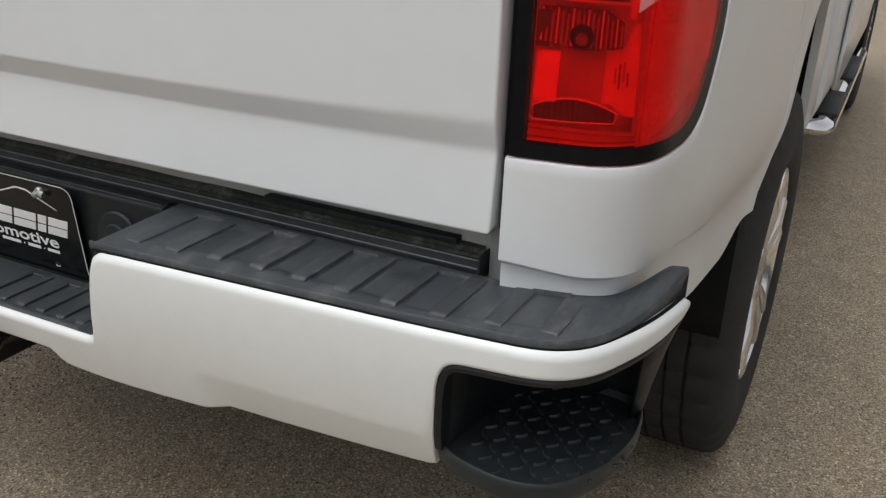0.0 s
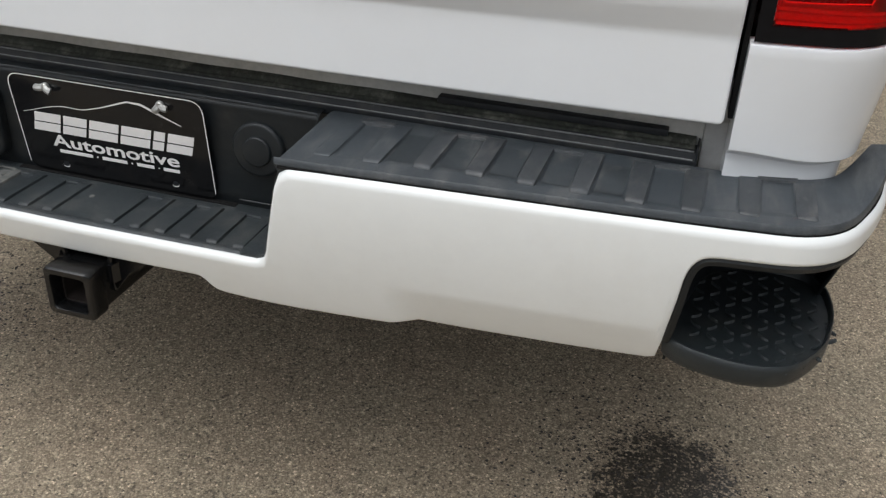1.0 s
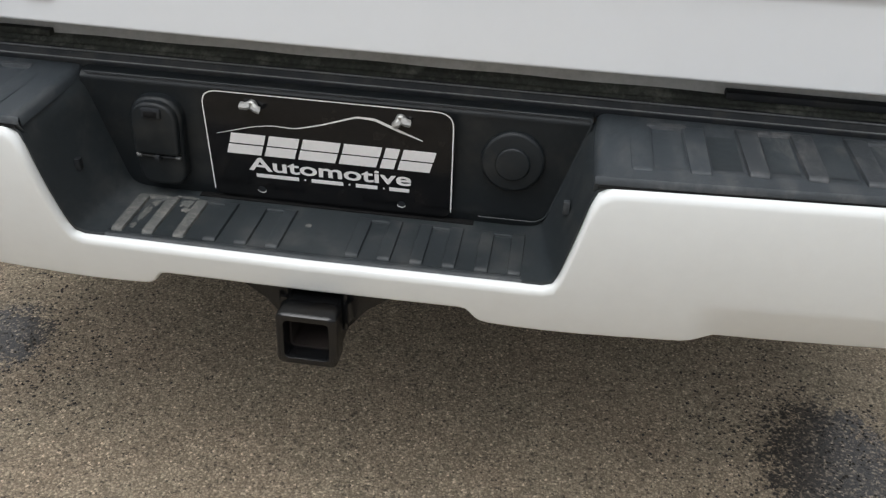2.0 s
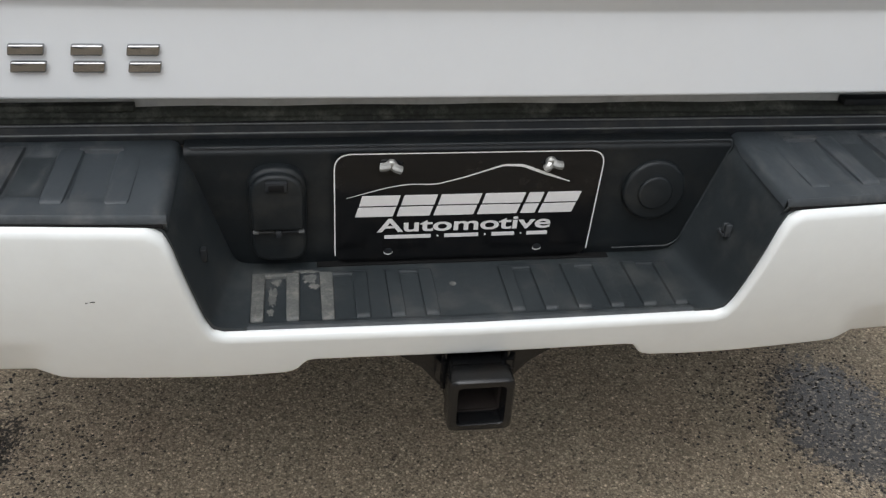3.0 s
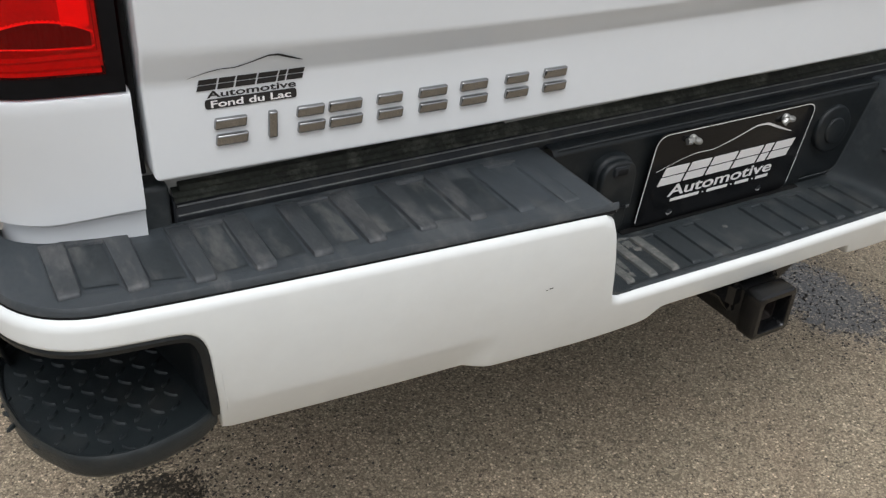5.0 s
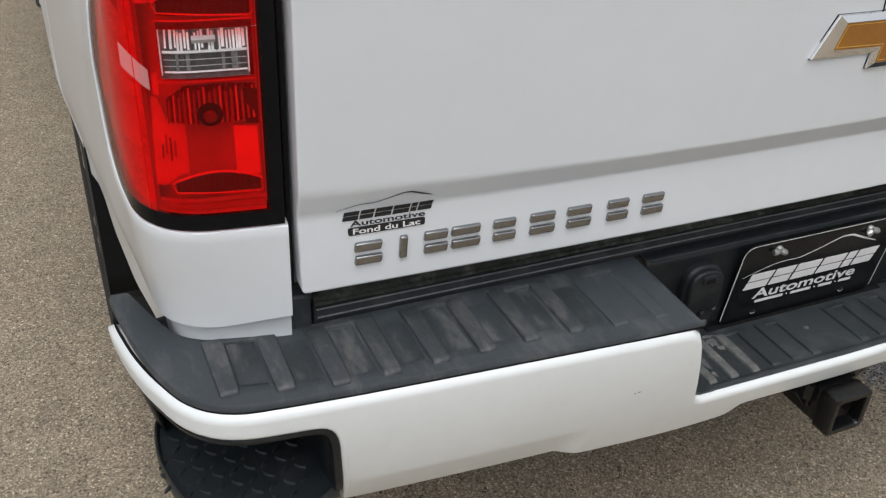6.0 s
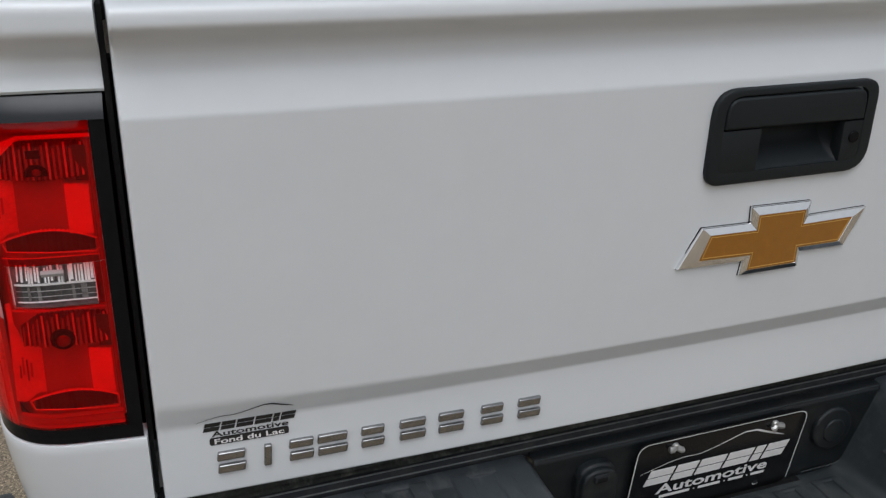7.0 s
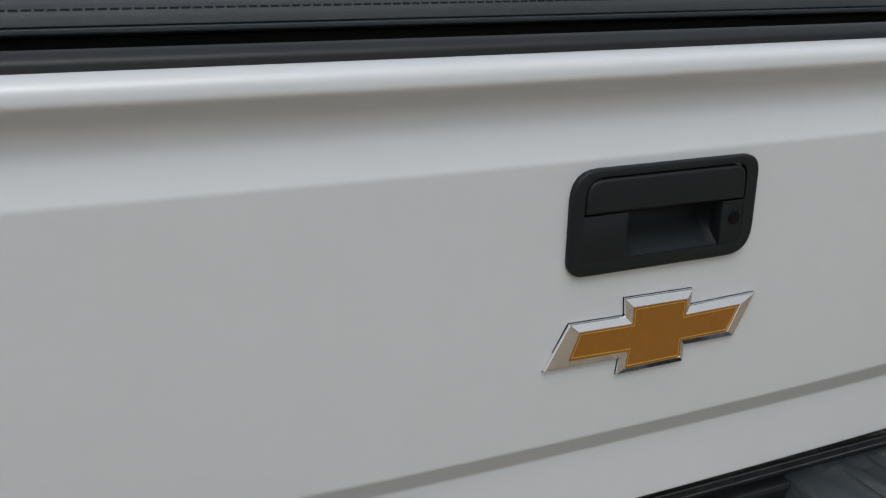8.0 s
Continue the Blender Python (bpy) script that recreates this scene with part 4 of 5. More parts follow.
# ---- rear bumper ----
EDGE = fillet([(0.0, -0.142), (0.32, -0.138), (0.60, -0.119), (0.80, -0.104), (0.935, -0.088), (0.985, 0.03), (1.001, 0.115), (1.003, 0.2)], [0, 0.1, 0.1, 0.1, 0.085, 0.05, 0.02, 0], 8)


def edge_frame(s):
    p, q = along(EDGE, max(0.0, s - 0.003)), along(EDGE, s + 0.003)
    t = (q - p).normalized()
    return along(EDGE, s), Vector((t.y, -t.x))


def bump_point(side, s, z, inset=0.0):
    """A point of the bumper face: it leans in towards its foot, more so in its outer lower corner."""
    p, nrm = edge_frame(s)
    d = max(0.0, 0.735 - z)
    lean = 0.043 * (d / 0.205) ** 1.9
    lean += 0.17 * max(0.0, 0.599 - z) * smooth((s - 0.440 - 0.25 * (0.599 - z)) / 0.022)
    q = p + nrm * (0.004 - lean - inset)
    return Vector((side * q.x, q.y, z))


TIP = 1.155
KNOTS = [  # top edge (s, z) and foot (s, z) of the painted face
    (0.000, 0.604, 0.000, 0.5555), (0.120, 0.604, 0.120, 0.5555), (0.178, 0.604, 0.178, 0.5555), (0.185, 0.604, 0.1865, 0.5535), (0.190, 0.604, 0.192, 0.5470), (0.195, 0.604, 0.1975, 0.5385), (0.200, 0.604, 0.204, 0.5330), (0.208, 0.604, 0.213, 0.5305), (0.250, 0.604, 0.250, 0.528),
    (0.272, 0.604, 0.280, 0.527), (0.284, 0.609, 0.300, 0.527), (0.290, 0.625, 0.315, 0.527), (0.297, 0.655, 0.330, 0.527), (0.306, 0.695, 0.345, 0.528), (0.312, 0.722, 0.360, 0.528),
    (0.318, 0.738, 0.375, 0.528), (0.330, 0.7455, 0.390, 0.529), (0.360, 0.7465, 0.410, 0.529), (0.425, 0.747, 0.443, 0.530), (0.455, 0.747, 0.462, 0.535), (0.478, 0.747, 0.480, 0.537), (0.560, 0.747, 0.560, 0.535),
    (0.660, 0.747, 0.660, 0.535), (0.715, 0.747, 0.735, 0.536), (0.728, 0.747, 0.766, 0.537), (0.740, 0.747, 0.776, 0.541), (0.752, 0.747, 0.7785, 0.575), (0.763, 0.747, 0.784, 0.640),
    (0.770, 0.747, 0.7868, 0.674), (0.776, 0.747, 0.7890, 0.687), (0.782, 0.747, 0.7925, 0.6965), (0.788, 0.747, 0.7970, 0.7032), (0.795, 0.747, 0.8025, 0.7075), (0.804, 0.747, 0.8095, 0.7100), (0.820, 0.747, 0.822, 0.711), (0.870, 0.747, 0.870, 0.7115), (0.930, 0.747, 0.930, 0.712),
    (0.990, 0.747, 0.990, 0.713), (1.040, 0.747, 1.040, 0.7145), (1.090, 0.747, 1.090, 0.717), (1.130, 0.746, 1.130, 0.722), (1.148, 0.744, 1.148, 0.727), (1.154, 0.739, 1.154, 0.733)]


def bumper_face():
    rows = []
    fine = []
    for a, b in zip(KNOTS, KNOTS[1:]):
        n = max(1, int(abs(b[0] - a[0]) / 0.012))
        fine += [tuple(p + (q - p) * k / n for p, q in zip(a, b)) for k in range(n)]
    fine.append(KNOTS[-1])
    cols = [(-1, k) for k in reversed(fine[1:])] + [(1, k) for k in fine]
    r = 0.012
    for side, (sT, zT, sB, zB) in cols:
        L = math.hypot(sT - sB, zT - zB)
        rr = min(r, L * 0.42)
        r2 = min(0.006, L * 0.3)
        col = []

        def at(d, inset):
            f = d / L
            return bump_point(side, sT + (sB - sT) * f, zT + (zB - zT) * f, inset)
        col.append(at(0.004, 0.016))
        for k in range(7):
            col.append(at(rr * k / 6, rr * (1 - math.sqrt(max(0.0, 1 - (1 - k / 6) ** 2)))))
        for k in range(1, 31):
            col.append(at(rr + (L - rr - r2) * k / 30, 0))
        for k in range(1, 5):
            col.append(at(L - r2 + r2 * k / 4, r2 * (1 - math.sqrt(max(0.0, 1 - (k / 4) ** 2)))))
        col.append(at(L, 0.022))
        rows.append(col)
    return grid(rows)


face = part("rear_bumper", bumper_face(), BUMPER_PAINT, truck, "white painted step bumper with corner steps", sharp=60, solid=0.0012)

for dx, dz, w_ in ((0.0, 0.0, 0.0045), (-0.006, -0.0012, 0.0022)):
    c_ = bump_point(-1, 0.3925 - dx, 0.660 + dz, 0.0) + Vector((0, -0.0008, 0))
    part("paint_chip", block(c_.x - w_ / 2, c_.x + w_ / 2, c_.y - 0.0003, c_.y + 0.0006, c_.z - 0.0004, c_.z + 0.0003, 0.0), STRIP, face)
INNER = fillet([(0.0, 0.022), (0.86, 0.022), (0.925, 0.040), (0.960, 0.10), (0.976, 0.138)], [0, 0, 0.04, 0.04, 0], 6)
IN_LEN = sum((b - a).length for a, b in zip(INNER, INNER[1:]))
RIB_X = [0.3605 + 0.0598 * k for k in range(10)]
RIB_HALF = 0.0108


def rib_front(x):
    """Where the ribs and bays end towards the edge of the pad."""
    return -0.109 + 0.012 * smooth((x - 0.36) / 0.2) + 0.030 * smooth((x - 0.74) / 0.19)


def rib_height(x, y):
    """Bays sunk between the ribs: every other one closed behind, the rest open, with a soft front slope."""
    for k, (a, b) in enumerate(zip(RIB_X, RIB_X[1:])):
        u, w = x - a - RIB_HALF, b - RIB_HALF - x
        if u > 0 and w > 0:
            side_fall = min(1.0, u / 0.003, w / 0.003)
            back = 0.002 + 0.6 * (rib_front(x) + 0.109)
            rear = min(1.0, max(0.0, (back - y) / 0.0025)) if k % 2 == 0 else smooth((back + 0.012 - y) / 0.022)
            return -0.0026 * side_fall * rear * smooth((y - rib_front(x) - 0.004) / 0.012)
    return 0.0


def pad_top(side):
    ss = [0.312 + 0.0025 * k for k in range(int((TIP - 0.312) / 0.0025) + 1)]
    rows = []
    for s in ss:
        o, nrm = edge_frame(s)
        if s < 0.86:
            i = Vector((o.x, 0.022))
        else:
            f = (s - 0.86) / (TIP - 0.86)
            i = along(INNER, 0.86 + (IN_LEN - 0.86) * f)
        horn = smooth((s - 0.90) / 0.20)
        lift = 0.024 * smooth((s - 0.985) / 0.17)
        col = []
        for inset, z in ((0.012, 0.735), (0.0046, 0.7458), (0.0025, 0.7490), (0.0030, 0.7540), (0.0050, 0.7570)):
            q = o - nrm * inset
            col.append(Vector((side * q.x, q.y, z if z < 0.74 else z + lift)))
        a = o - nrm * 0.0075
        for k in range(27):
            f = k / 26
            q = a + (i - a) * f
            drop = 0.012 - math.sqrt(max(0.0, 0.012 ** 2 - max(0.0, 0.324 - s) ** 2))
            z = 0.757 - drop + 0.003 * f + lift * (1 - 0.36 * f) + rib_height(q.x, q.y)
            col.append(Vector((side * q.x, q.y, z)))
        col.append(Vector((side * i.x, i.y + 0.006 * (1 - horn), 0.735)))
        rows.append(col)
    last = rows[-1]
    for sh, dy, dz in ((0.02, 0.0020, -0.0006), (0.06, 0.0042, -0.003), (0.06, 0.0045, -0.036)):
        c = sum(last, Vector()) / len(last)
        rows.append([p + (Vector((c.x, c.y, p.z)) - p) * sh + Vector((0, dy, dz)) for p in last])
    return grid(rows)


def bay_floor(side, k):
    """The worn floor of one bay between two tread ribs."""
    x0, x1 = RIB_X[k] + RIB_HALF + 0.0035, RIB_X[k + 1] - RIB_HALF - 0.0035
    rows = []
    for i in range(5):
        x = x0 + (x1 - x0) * i / 4
        y0, y1 = rib_front(x) + 0.017, 0.002 + 0.6 * (rib_front(x) + 0.109) - (0.004 if k % 2 == 0 else 0.014)
        rows.append([Vector((side * x, y, 0.757 + 0.003 * (y + 0.125) / 0.147 - 0.0020)) for y in (y0 + (y1 - y0) * j / 6 for j in range(7))])
    return grid(rows)


def recess_wall(side):
    """Side wall of the plate recess, from the painted edge to the back wall."""
    top_path = [Vector((k[0], k[1])) for k in KNOTS if 0.25 <= k[0] <= 0.335]
    n = 22
    total = sum((b - a).length for a, b in zip(top_path, top_path[1:]))
    back = fillet([(0.225, 0.604), (0.262, 0.606), (0.3035, 0.741), (0.3125, 0.7515)], [0, 0.014, 0.012, 0], 6)
    back_len = sum((b - a).length for a, b in zip(back, back[1:]))
    rows = []
    for k in range(n + 1):
        f = k / n
        a = along(top_path, total * f)
        b = along(back, back_len * f)
        p0 = bump_point(side, a.x, a.y, 0.0095)
        p0 += Vector((-side * 0.0015, 0, 0.0035))
        p1 = Vector((side * b.x, 0.014, b.y + 0.001))
        rows.append([p0 + Vector((0, 0.0, -0.006)), p0] + [p0 + (p1 - p0) * (j / 10) for j in range(1, 11)])
    return grid(rows)


SHELF_RIBS = [side * (0.048 + 0.0380 * k) for side in (-1, 1) for k in range(6)]


def shelf():
    rows = []
    xs = [-0.283 + 0.566 * k / 60 for k in range(61)]
    for x in xs:
        yf = bump_point(1, abs(x), 0.604, 0.0095).y
        col = [Vector((x, yf, 0.596)), Vector((x, yf + 0.0006, 0.6040)), Vector((x, yf + 0.003, 0.6068)), Vector((x, yf + 0.007, 0.6075)), Vector((x, yf + 0.010, 0.6060))]
        for k in range(25):
            y = yf + 0.012 + (0.004 - yf) * k / 24
            col.append(Vector((x, y, 0.6050)))
        rows.append(col)
    return grid(rows)


def tread_rib(xc, y0, y1, w0, w1, z, h):
    """A raised tread bar along y with rounded shoulders and ends, w0 wide in front and w1 behind."""
    rows = []
    for f in (0.0, 0.008, 0.02, 0.035, 0.055, 0.08, 0.2, 0.4, 0.6, 0.8, 0.92, 0.97, 1.0):
        y = y0 + (y1 - y0) * f
        end = min(1.0, f / 0.07)
        end = math.sqrt(max(0.0, 1 - (1 - end) ** 2))
        back = min(1.0, (1 - f) / 0.05)
        w = (w0 + (w1 - w0) * f) / 2 * (0.82 + 0.18 * end)
        top = h * end * (0.3 + 0.7 * back)
        rows.append([Vector((xc + sx * w, y, z + dz)) for sx, dz in ((-1.04, -0.003), (-1.0, top * 0.7), (-0.92, top * 0.98), (-0.4, top), (0.4, top), (0.92, top * 0.98), (1.0, top * 0.7), (1.04, -0.003))])
    cap = [Vector((p.x, y0 - 0.0006, z - 0.003)) for p in rows[0]]
    return grid([cap] + rows)


def rib_bridge(x0, x1, y0, y1, width, z, h):
    """A low bar that joins two tread ribs behind."""
    rows = []
    for f in (0.0, 0.5, 1.0):
        x, y = x0 + (x1 - x0) * f, y0 + (y1 - y0) * f
        rows.append([Vector((x, y + dy, z + dz)) for dy, dz in ((-width - 0.0015, -0.003), (-width, h * 0.75), (-width + 0.0015, h), (-0.003, h), (-0.001, h * 0.6), (0.002, -0.003))])
    return grid(rows)


def back_wall():
    prof = fillet([(0.010, 0.604), (0.006, 0.620), (0.001, 0.746), (0.000, 0.7540), (0.006, 0.7598), (0.030, 0.7602)], [0, 0.006, 0.006, 0.004, 0.004, 0], 4)
    xs = [-0.309 + 0.618 * k / 40 for k in range(41)]
    return grid([[Vector((x, p.x, p.y)) for p in prof] for x in xs])


for side_ in (1, -1):
    # near-black strip along the pad edge stands for the shade in the gap
    shade_rows = []
    for inset, z in ((0.010, 0.742), (0.0030, 0.7440), (0.0023, 0.7458), (0.0032, 0.7480), (0.0050, 0.7492)):
        row = []
        for k in range(221):
            s = 0.316 + (TIP - 0.318) * k / 220
            o, nrm = edge_frame(s)
            q = o - nrm * inset
            row.append(Vector((side_ * q.x, q.y, z)))
        shade_rows.append(row)
    part("edge_shade", grid(shade_rows), LINER, face, "dark strip painted as the shade line between paint and pad")
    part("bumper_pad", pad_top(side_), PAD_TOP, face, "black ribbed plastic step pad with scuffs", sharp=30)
    for k_, c_ in enumerate(RIB_X):
        y0_, y1_ = rib_front(c_), 0.010 + 0.6 * (rib_front(c_) + 0.109)
        part("tread_rib", tread_rib(side_ * c_, y0_, y1_, 0.0216, 0.0250, 0.7575, 0.0045 * (1 - (0.50 if side_ > 0 else 0.0) * smooth((c_ - 0.62) / 0.22)) * (1 - 0.60 * smooth((0.50 - c_) / 0.14))), PAD_TOP if k_ < 2 else PAD_WORN, face)
        if k_ % 2 == 0:
            d_ = RIB_X[k_ + 1]
            y2_ = 0.010 + 0.6 * (rib_front(d_) + 0.109)
            part("tread_bridge", rib_bridge(side_ * (c_ + 0.008), side_ * (d_ - 0.008), y1_, y2_, 0.011, 0.7575, 0.0040), PAD_WORN, face)
    for k_ in range(1, len(RIB_X) - 1 if side_ < 0 else 6):
        part("bay_floor", bay_floor(side_, k_), PAD_SCUFFED, face, "scuffed floor between the tread ribs")
    # walls paler than the recess back: sky light on them put into colour
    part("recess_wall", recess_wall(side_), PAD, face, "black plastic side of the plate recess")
for k_, c_ in enumerate(SHELF_RIBS):
    worn_ = c_ < -0.15
    part("worn_rib" if worn_ else "shelf_rib", tread_rib(c_, -0.103, -0.0125, 0.0138 if worn_ else 0.0160, 0.0150 if worn_ else 0.0165, 0.6050, 0.0036), WORN if worn_ else PAD, face, "scuffed grey tread rib" if worn_ else "")
    if k_ % 2 == 0:
        d_ = SHELF_RIBS[k_ + 1]
        lo_, hi_ = sorted((c_, d_))
        part("worn_bridge" if c_ < -0.18 or d_ < -0.2 else "shelf_bridge", rib_bridge(lo_ + 0.006, hi_ - 0.006, -0.0125, -0.0125, 0.009, 0.6050, 0.0032), WORN if d_ < -0.2 else PAD, face)
part("shelf_drain", disc((-0.018, -0.045, 0.6048), (0, 0, 1), 0.004, 0.0012, 14, 0.0005), WORN, face)
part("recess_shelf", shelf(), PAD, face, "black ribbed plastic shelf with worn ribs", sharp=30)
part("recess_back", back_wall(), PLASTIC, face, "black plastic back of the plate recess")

# ragged patches where the coating has worn off round the scuffed ribs
def worn_patch(cx, cy, rx, ry, seed):
    rng = random.Random(seed)
    n = 22
    rim = [(rng.uniform(0.55, 1.15), 2 * math.pi * k / n) for k in range(n)]
    ring_ = [Vector((cx + rx * r * math.cos(a), cy + ry * r * math.sin(a))) for r, a in rim]
    c = Vector((cx, cy))
    return grid([[Vector((*(c + (p - c) * f), z)) for p in ring_] for f, z in ((1.0, 0.6049), (0.94, 0.6056), (0.02, 0.6057))], closed=True)


for cx_, cy_, rx_, ry_ in ((-0.180, -0.024, 0.009, 0.012), (-0.176, -0.040, 0.007, 0.006), (-0.222, -0.058, 0.0055, 0.022), (-0.218, -0.030, 0.006, 0.008), (-0.224, -0.086, 0.004, 0.007), (-0.184, -0.010, 0.016, 0.004)):
    part("worn_patch", worn_patch(cx_, cy_, rx_, ry_, int(1e5 * (cy_ - cx_))), WORN, face, "ragged patch of worn-off coating")

# strip between bumper pad and sill
strip_prof = fillet([(0.052, 0.750), (0.024, 0.752), (0.022, 0.7655), (0.0255, 0.7675), (0.0275, 0.7740), (0.0335, 0.7760), (0.052, 0.7760)], [0, 0.002, 0.0015, 0.001, 0.002, 0.002, 0], 3)
part("filler_strip", grid([[Vector((x, p.x, p.y)) for p in strip_prof] for x in [-0.775 + 1.55 * k / 30 for k in range(31)]]), STRIP, face, "black plastic filler strip with road dirt", sharp=25)
band_prof = fillet([(0.0325, 0.7750), (0.0365, 0.7785), (0.0400, 0.7790), (0.0425, 0.7840), (0.0505, 0.7870)], [0, 0.001, 0.001, 0.002, 0], 3)
part("grime_band", grid([[Vector((x, p.x, p.y + 0.0006 * math.sin(x * 37))) for p in band_prof] for x in [-0.772 + 1.544 * k / 60 for k in range(61)]]), GRIME, face, "weathered rubber strip with grime and moss", sharp=25)
# pale beads paint the light caught along the strip's rolled edges
for y_, z_ in ((0.0240, 0.7660), (0.0275, 0.7755)):
    part("strip_bead", tube([Vector((-0.772 + 1.544 * k / 24, y_, z_)) for k in range(25)], 0.0011, 6), STRIP_EDGE, face, "pale line painted as the highlight on the filler strip edge")
for side_ in (1, -1):
    part("strip_end", block(*sorted((side_ * 0.7745, side_ * 0.777)), 0.021, 0.052, 0.751, 0.7845, 0.001), STRIP, face)
part("upper_seal", block(0.455, 0.739, 0.0345, 0.0505, 0.7860, 0.7945, 0.0015), STRIP, face, "black rubber seal")
part("upper_seal", block(-0.765, -0.36, 0.0385, 0.0505, 0.7855, 0.7930, 0.0015), GRIME, face, "grimy rubber seal")

rim_path = fillet([(-0.302, 0.7610), (0.306, 0.7610), (0.3080, 0.7540), (0.2680, 0.6240), (0.256, 0.6155), (0.185, 0.6150)], [0, 0.003, 0.003, 0.008, 0.006, 0], 5)
part("panel_rim", tube([Vector((p.x, 0.0005 + 0.004 * (0.7610 - p.y) / 0.146, p.y)) for p in rim_path], 0.0010, 7), PAD, face, "raised rim of the recess panel")

# trailer plug cover, round cap, wall clip
plug = loop_fillet([(-0.243, 0.622), (-0.183, 0.622), (-0.180, 0.741), (-0.246, 0.741)], [0.022, 0.022, 0.0325, 0.0325], 8)
on_back = lambda u, v, h: Vector((u, 0.003 - h, v))
plug_body = part("trailer_plug", slab(plug, on_back, 0.016, 0.006, 4), PLASTIC, truck, "black plastic trailer socket with a hinged cover")
lid = loop_fillet([(-0.241, 0.668), (-0.185, 0.668), (-0.183, 0.737), (-0.243, 0.737)], [0.004, 0.004, 0.0295, 0.0295], 8)
part("socket_cover", slab(lid, lambda u, v, h: Vector((u, -0.012 - h, v)), 0.010, 0.004, 3), PLASTIC, plug_body)
part("cover_latch", block(-0.2255, -0.2005, -0.0260, -0.020, 0.7175, 0.7315, 0.0030), STRIP, plug_body)
part("hinge", tube([(-0.240, -0.016, 0.664), (-0.186, -0.016, 0.664)], 0.0020, 8), STRIP, plug_body)
for x_ in (-0.238, -0.188):
    part("hinge_end", disc((x_ - 0.003, -0.016, 0.664), (1, 0, 0), 0.0026, 0.006, 10, 0.0006), STRIP_EDGE, plug_body, "pale grey hinge pin end")
part("latch_slot", block(-0.2215, -0.2045, -0.0268, -0.0245, 0.7200, 0.7280, 0.0015), LINER, plug_body)
part("hinge_lug", block(-0.2165, -0.2095, -0.024, -0.014, 0.660, 0.668, 0.0012), STRIP, plug_body)
cap = part("round_cap", disc((0.222, 0.004, 0.698), (0, -1, 0.05), 0.038, 0.010, 36, 0.005), PLASTIC, truck, "round black blanking cap")
part("cap_boss", disc((0.222, -0.005, 0.697), (0, -1, 0.05), 0.021, 0.005, 28, 0.003), PLASTIC, cap)
part("wall_clip", join([block(0.2850, 0.2925, -0.073, -0.069, 0.674, 0.690, 0.001), block(0.2850, 0.2925, -0.066, -0.062, 0.676, 0.688, 0.001), block(0.2850, 0.2925, -0.069, -0.052, 0.672, 0.675, 0.001)]), PAD_WORN, face)
part("wall_clip", block(-0.2925, -0.2855, -0.075, -0.066, 0.665, 0.680, 0.001), STRIP, face)
part("plate_slot", block(-0.172, 0.180, -0.0015, 0.008, 0.6030, 0.6068, 0.0), LINER, face)

# ---- dealer plate ----
PT, PB = Vector((0, -0.0145, 0.7605)), Vector((0, 0.0035, 0.6085))
PAX = (PB - PT).normalized()
PN = Vector((0, PAX.z, -PAX.y)).normalized()
PN = PN if PN.y < 0 else -PN


def on_plate(u, v, h):
    """A point on the plate: u across, v up from its middle, h proud of it."""
    return (PT + PB) / 2 - PAX * v + PN * h + Vector((u, 0, 0))


plate_outline = loop_fillet([(-0.1525, -0.0765), (0.1525, -0.0765), (0.1525, 0.0765), (-0.1525, 0.0765)], 0.022, 7)
plate = part("dealer_plate", slab(plate_outline, on_plate, 0.0016, 0.0005, 2), PLATE, truck, "black dealer plate with white rim line and lettering")
rim = [[], [], []]
pin = loop_fillet([(-0.1515, -0.0755), (0.1515, -0.0755), (0.1515, 0.0755), (-0.1515, 0.0755)], 0.021, 7)
pin2 = loop_fillet([(-0.1500, -0.0740), (0.1500, -0.0740), (0.1500, 0.0740), (-0.1500, 0.0740)], 0.0195, 7)
keep = [k for k in range(len(pin)) if pin[k].y > -0.06]
order = sorted(keep, key=lambda k: math.atan2(pin[k].x, pin[k].y + 0.4))
pts_o = [Vector((-0.1515, -0.066))] + [pin[k] for k in order] + [Vector((0.1515, -0.066))]
pts_i = [Vector((-0.1500, -0.066))] + [pin2[k] for k in order] + [Vector((0.1500, -0.066))]
part("rim_line", grid([[on_plate(p.x, p.y, 0.0020) for p in pts_o], [on_plate(p.x, p.y, 0.0020) for p in pts_i]]), VINYL_WHITE, plate)
part("ridge_line", ribbon(ridge(-0.138, 0.134, 0.0165, 0.041, 0.0024), on_plate, 0.0021), VINYL_WHITE, plate)
for o in blocks_row(SPAN, -0.128, 0.1235, -0.0100, 0.0030, 0.0035) + blocks_row(SPAN, -0.1235, 0.128, 0.0052, 0.0190, 0.0035):
    part("name_bar", slab([Vector(p) for p in o], lambda u, v, h: on_plate(u, v, h + 0.0016), 0.0006), VINYL_WHITE, plate)
words("plate_word", "Automotive", on_plate, -0.103, 0.101, -0.0330, -0.0135, VINYL_WHITE, plate, "white lettering", depth=0.0021, bold=0.02)
for u0, u1 in ((-0.090, -0.036), (-0.020, 0.020), (0.036, 0.063), (0.078, 0.103)):
    part("small_bar", slab([Vector(p) for p in ((u0 - 0.004, -0.0425), (u1 - 0.004, -0.0425), (u1 - 0.004, -0.0375), (u0 - 0.004, -0.0375))], lambda u, v, h: on_plate(u, v, h + 0.0016), 0.0005), VINYL_WHITE, plate)
for u in (-0.032, 0.024, 0.067):
    part("small_dot", disc(on_plate(u, -0.040, 0.0016), PN, 0.0012, 0.0006, 10), VINYL_WHITE, plate)
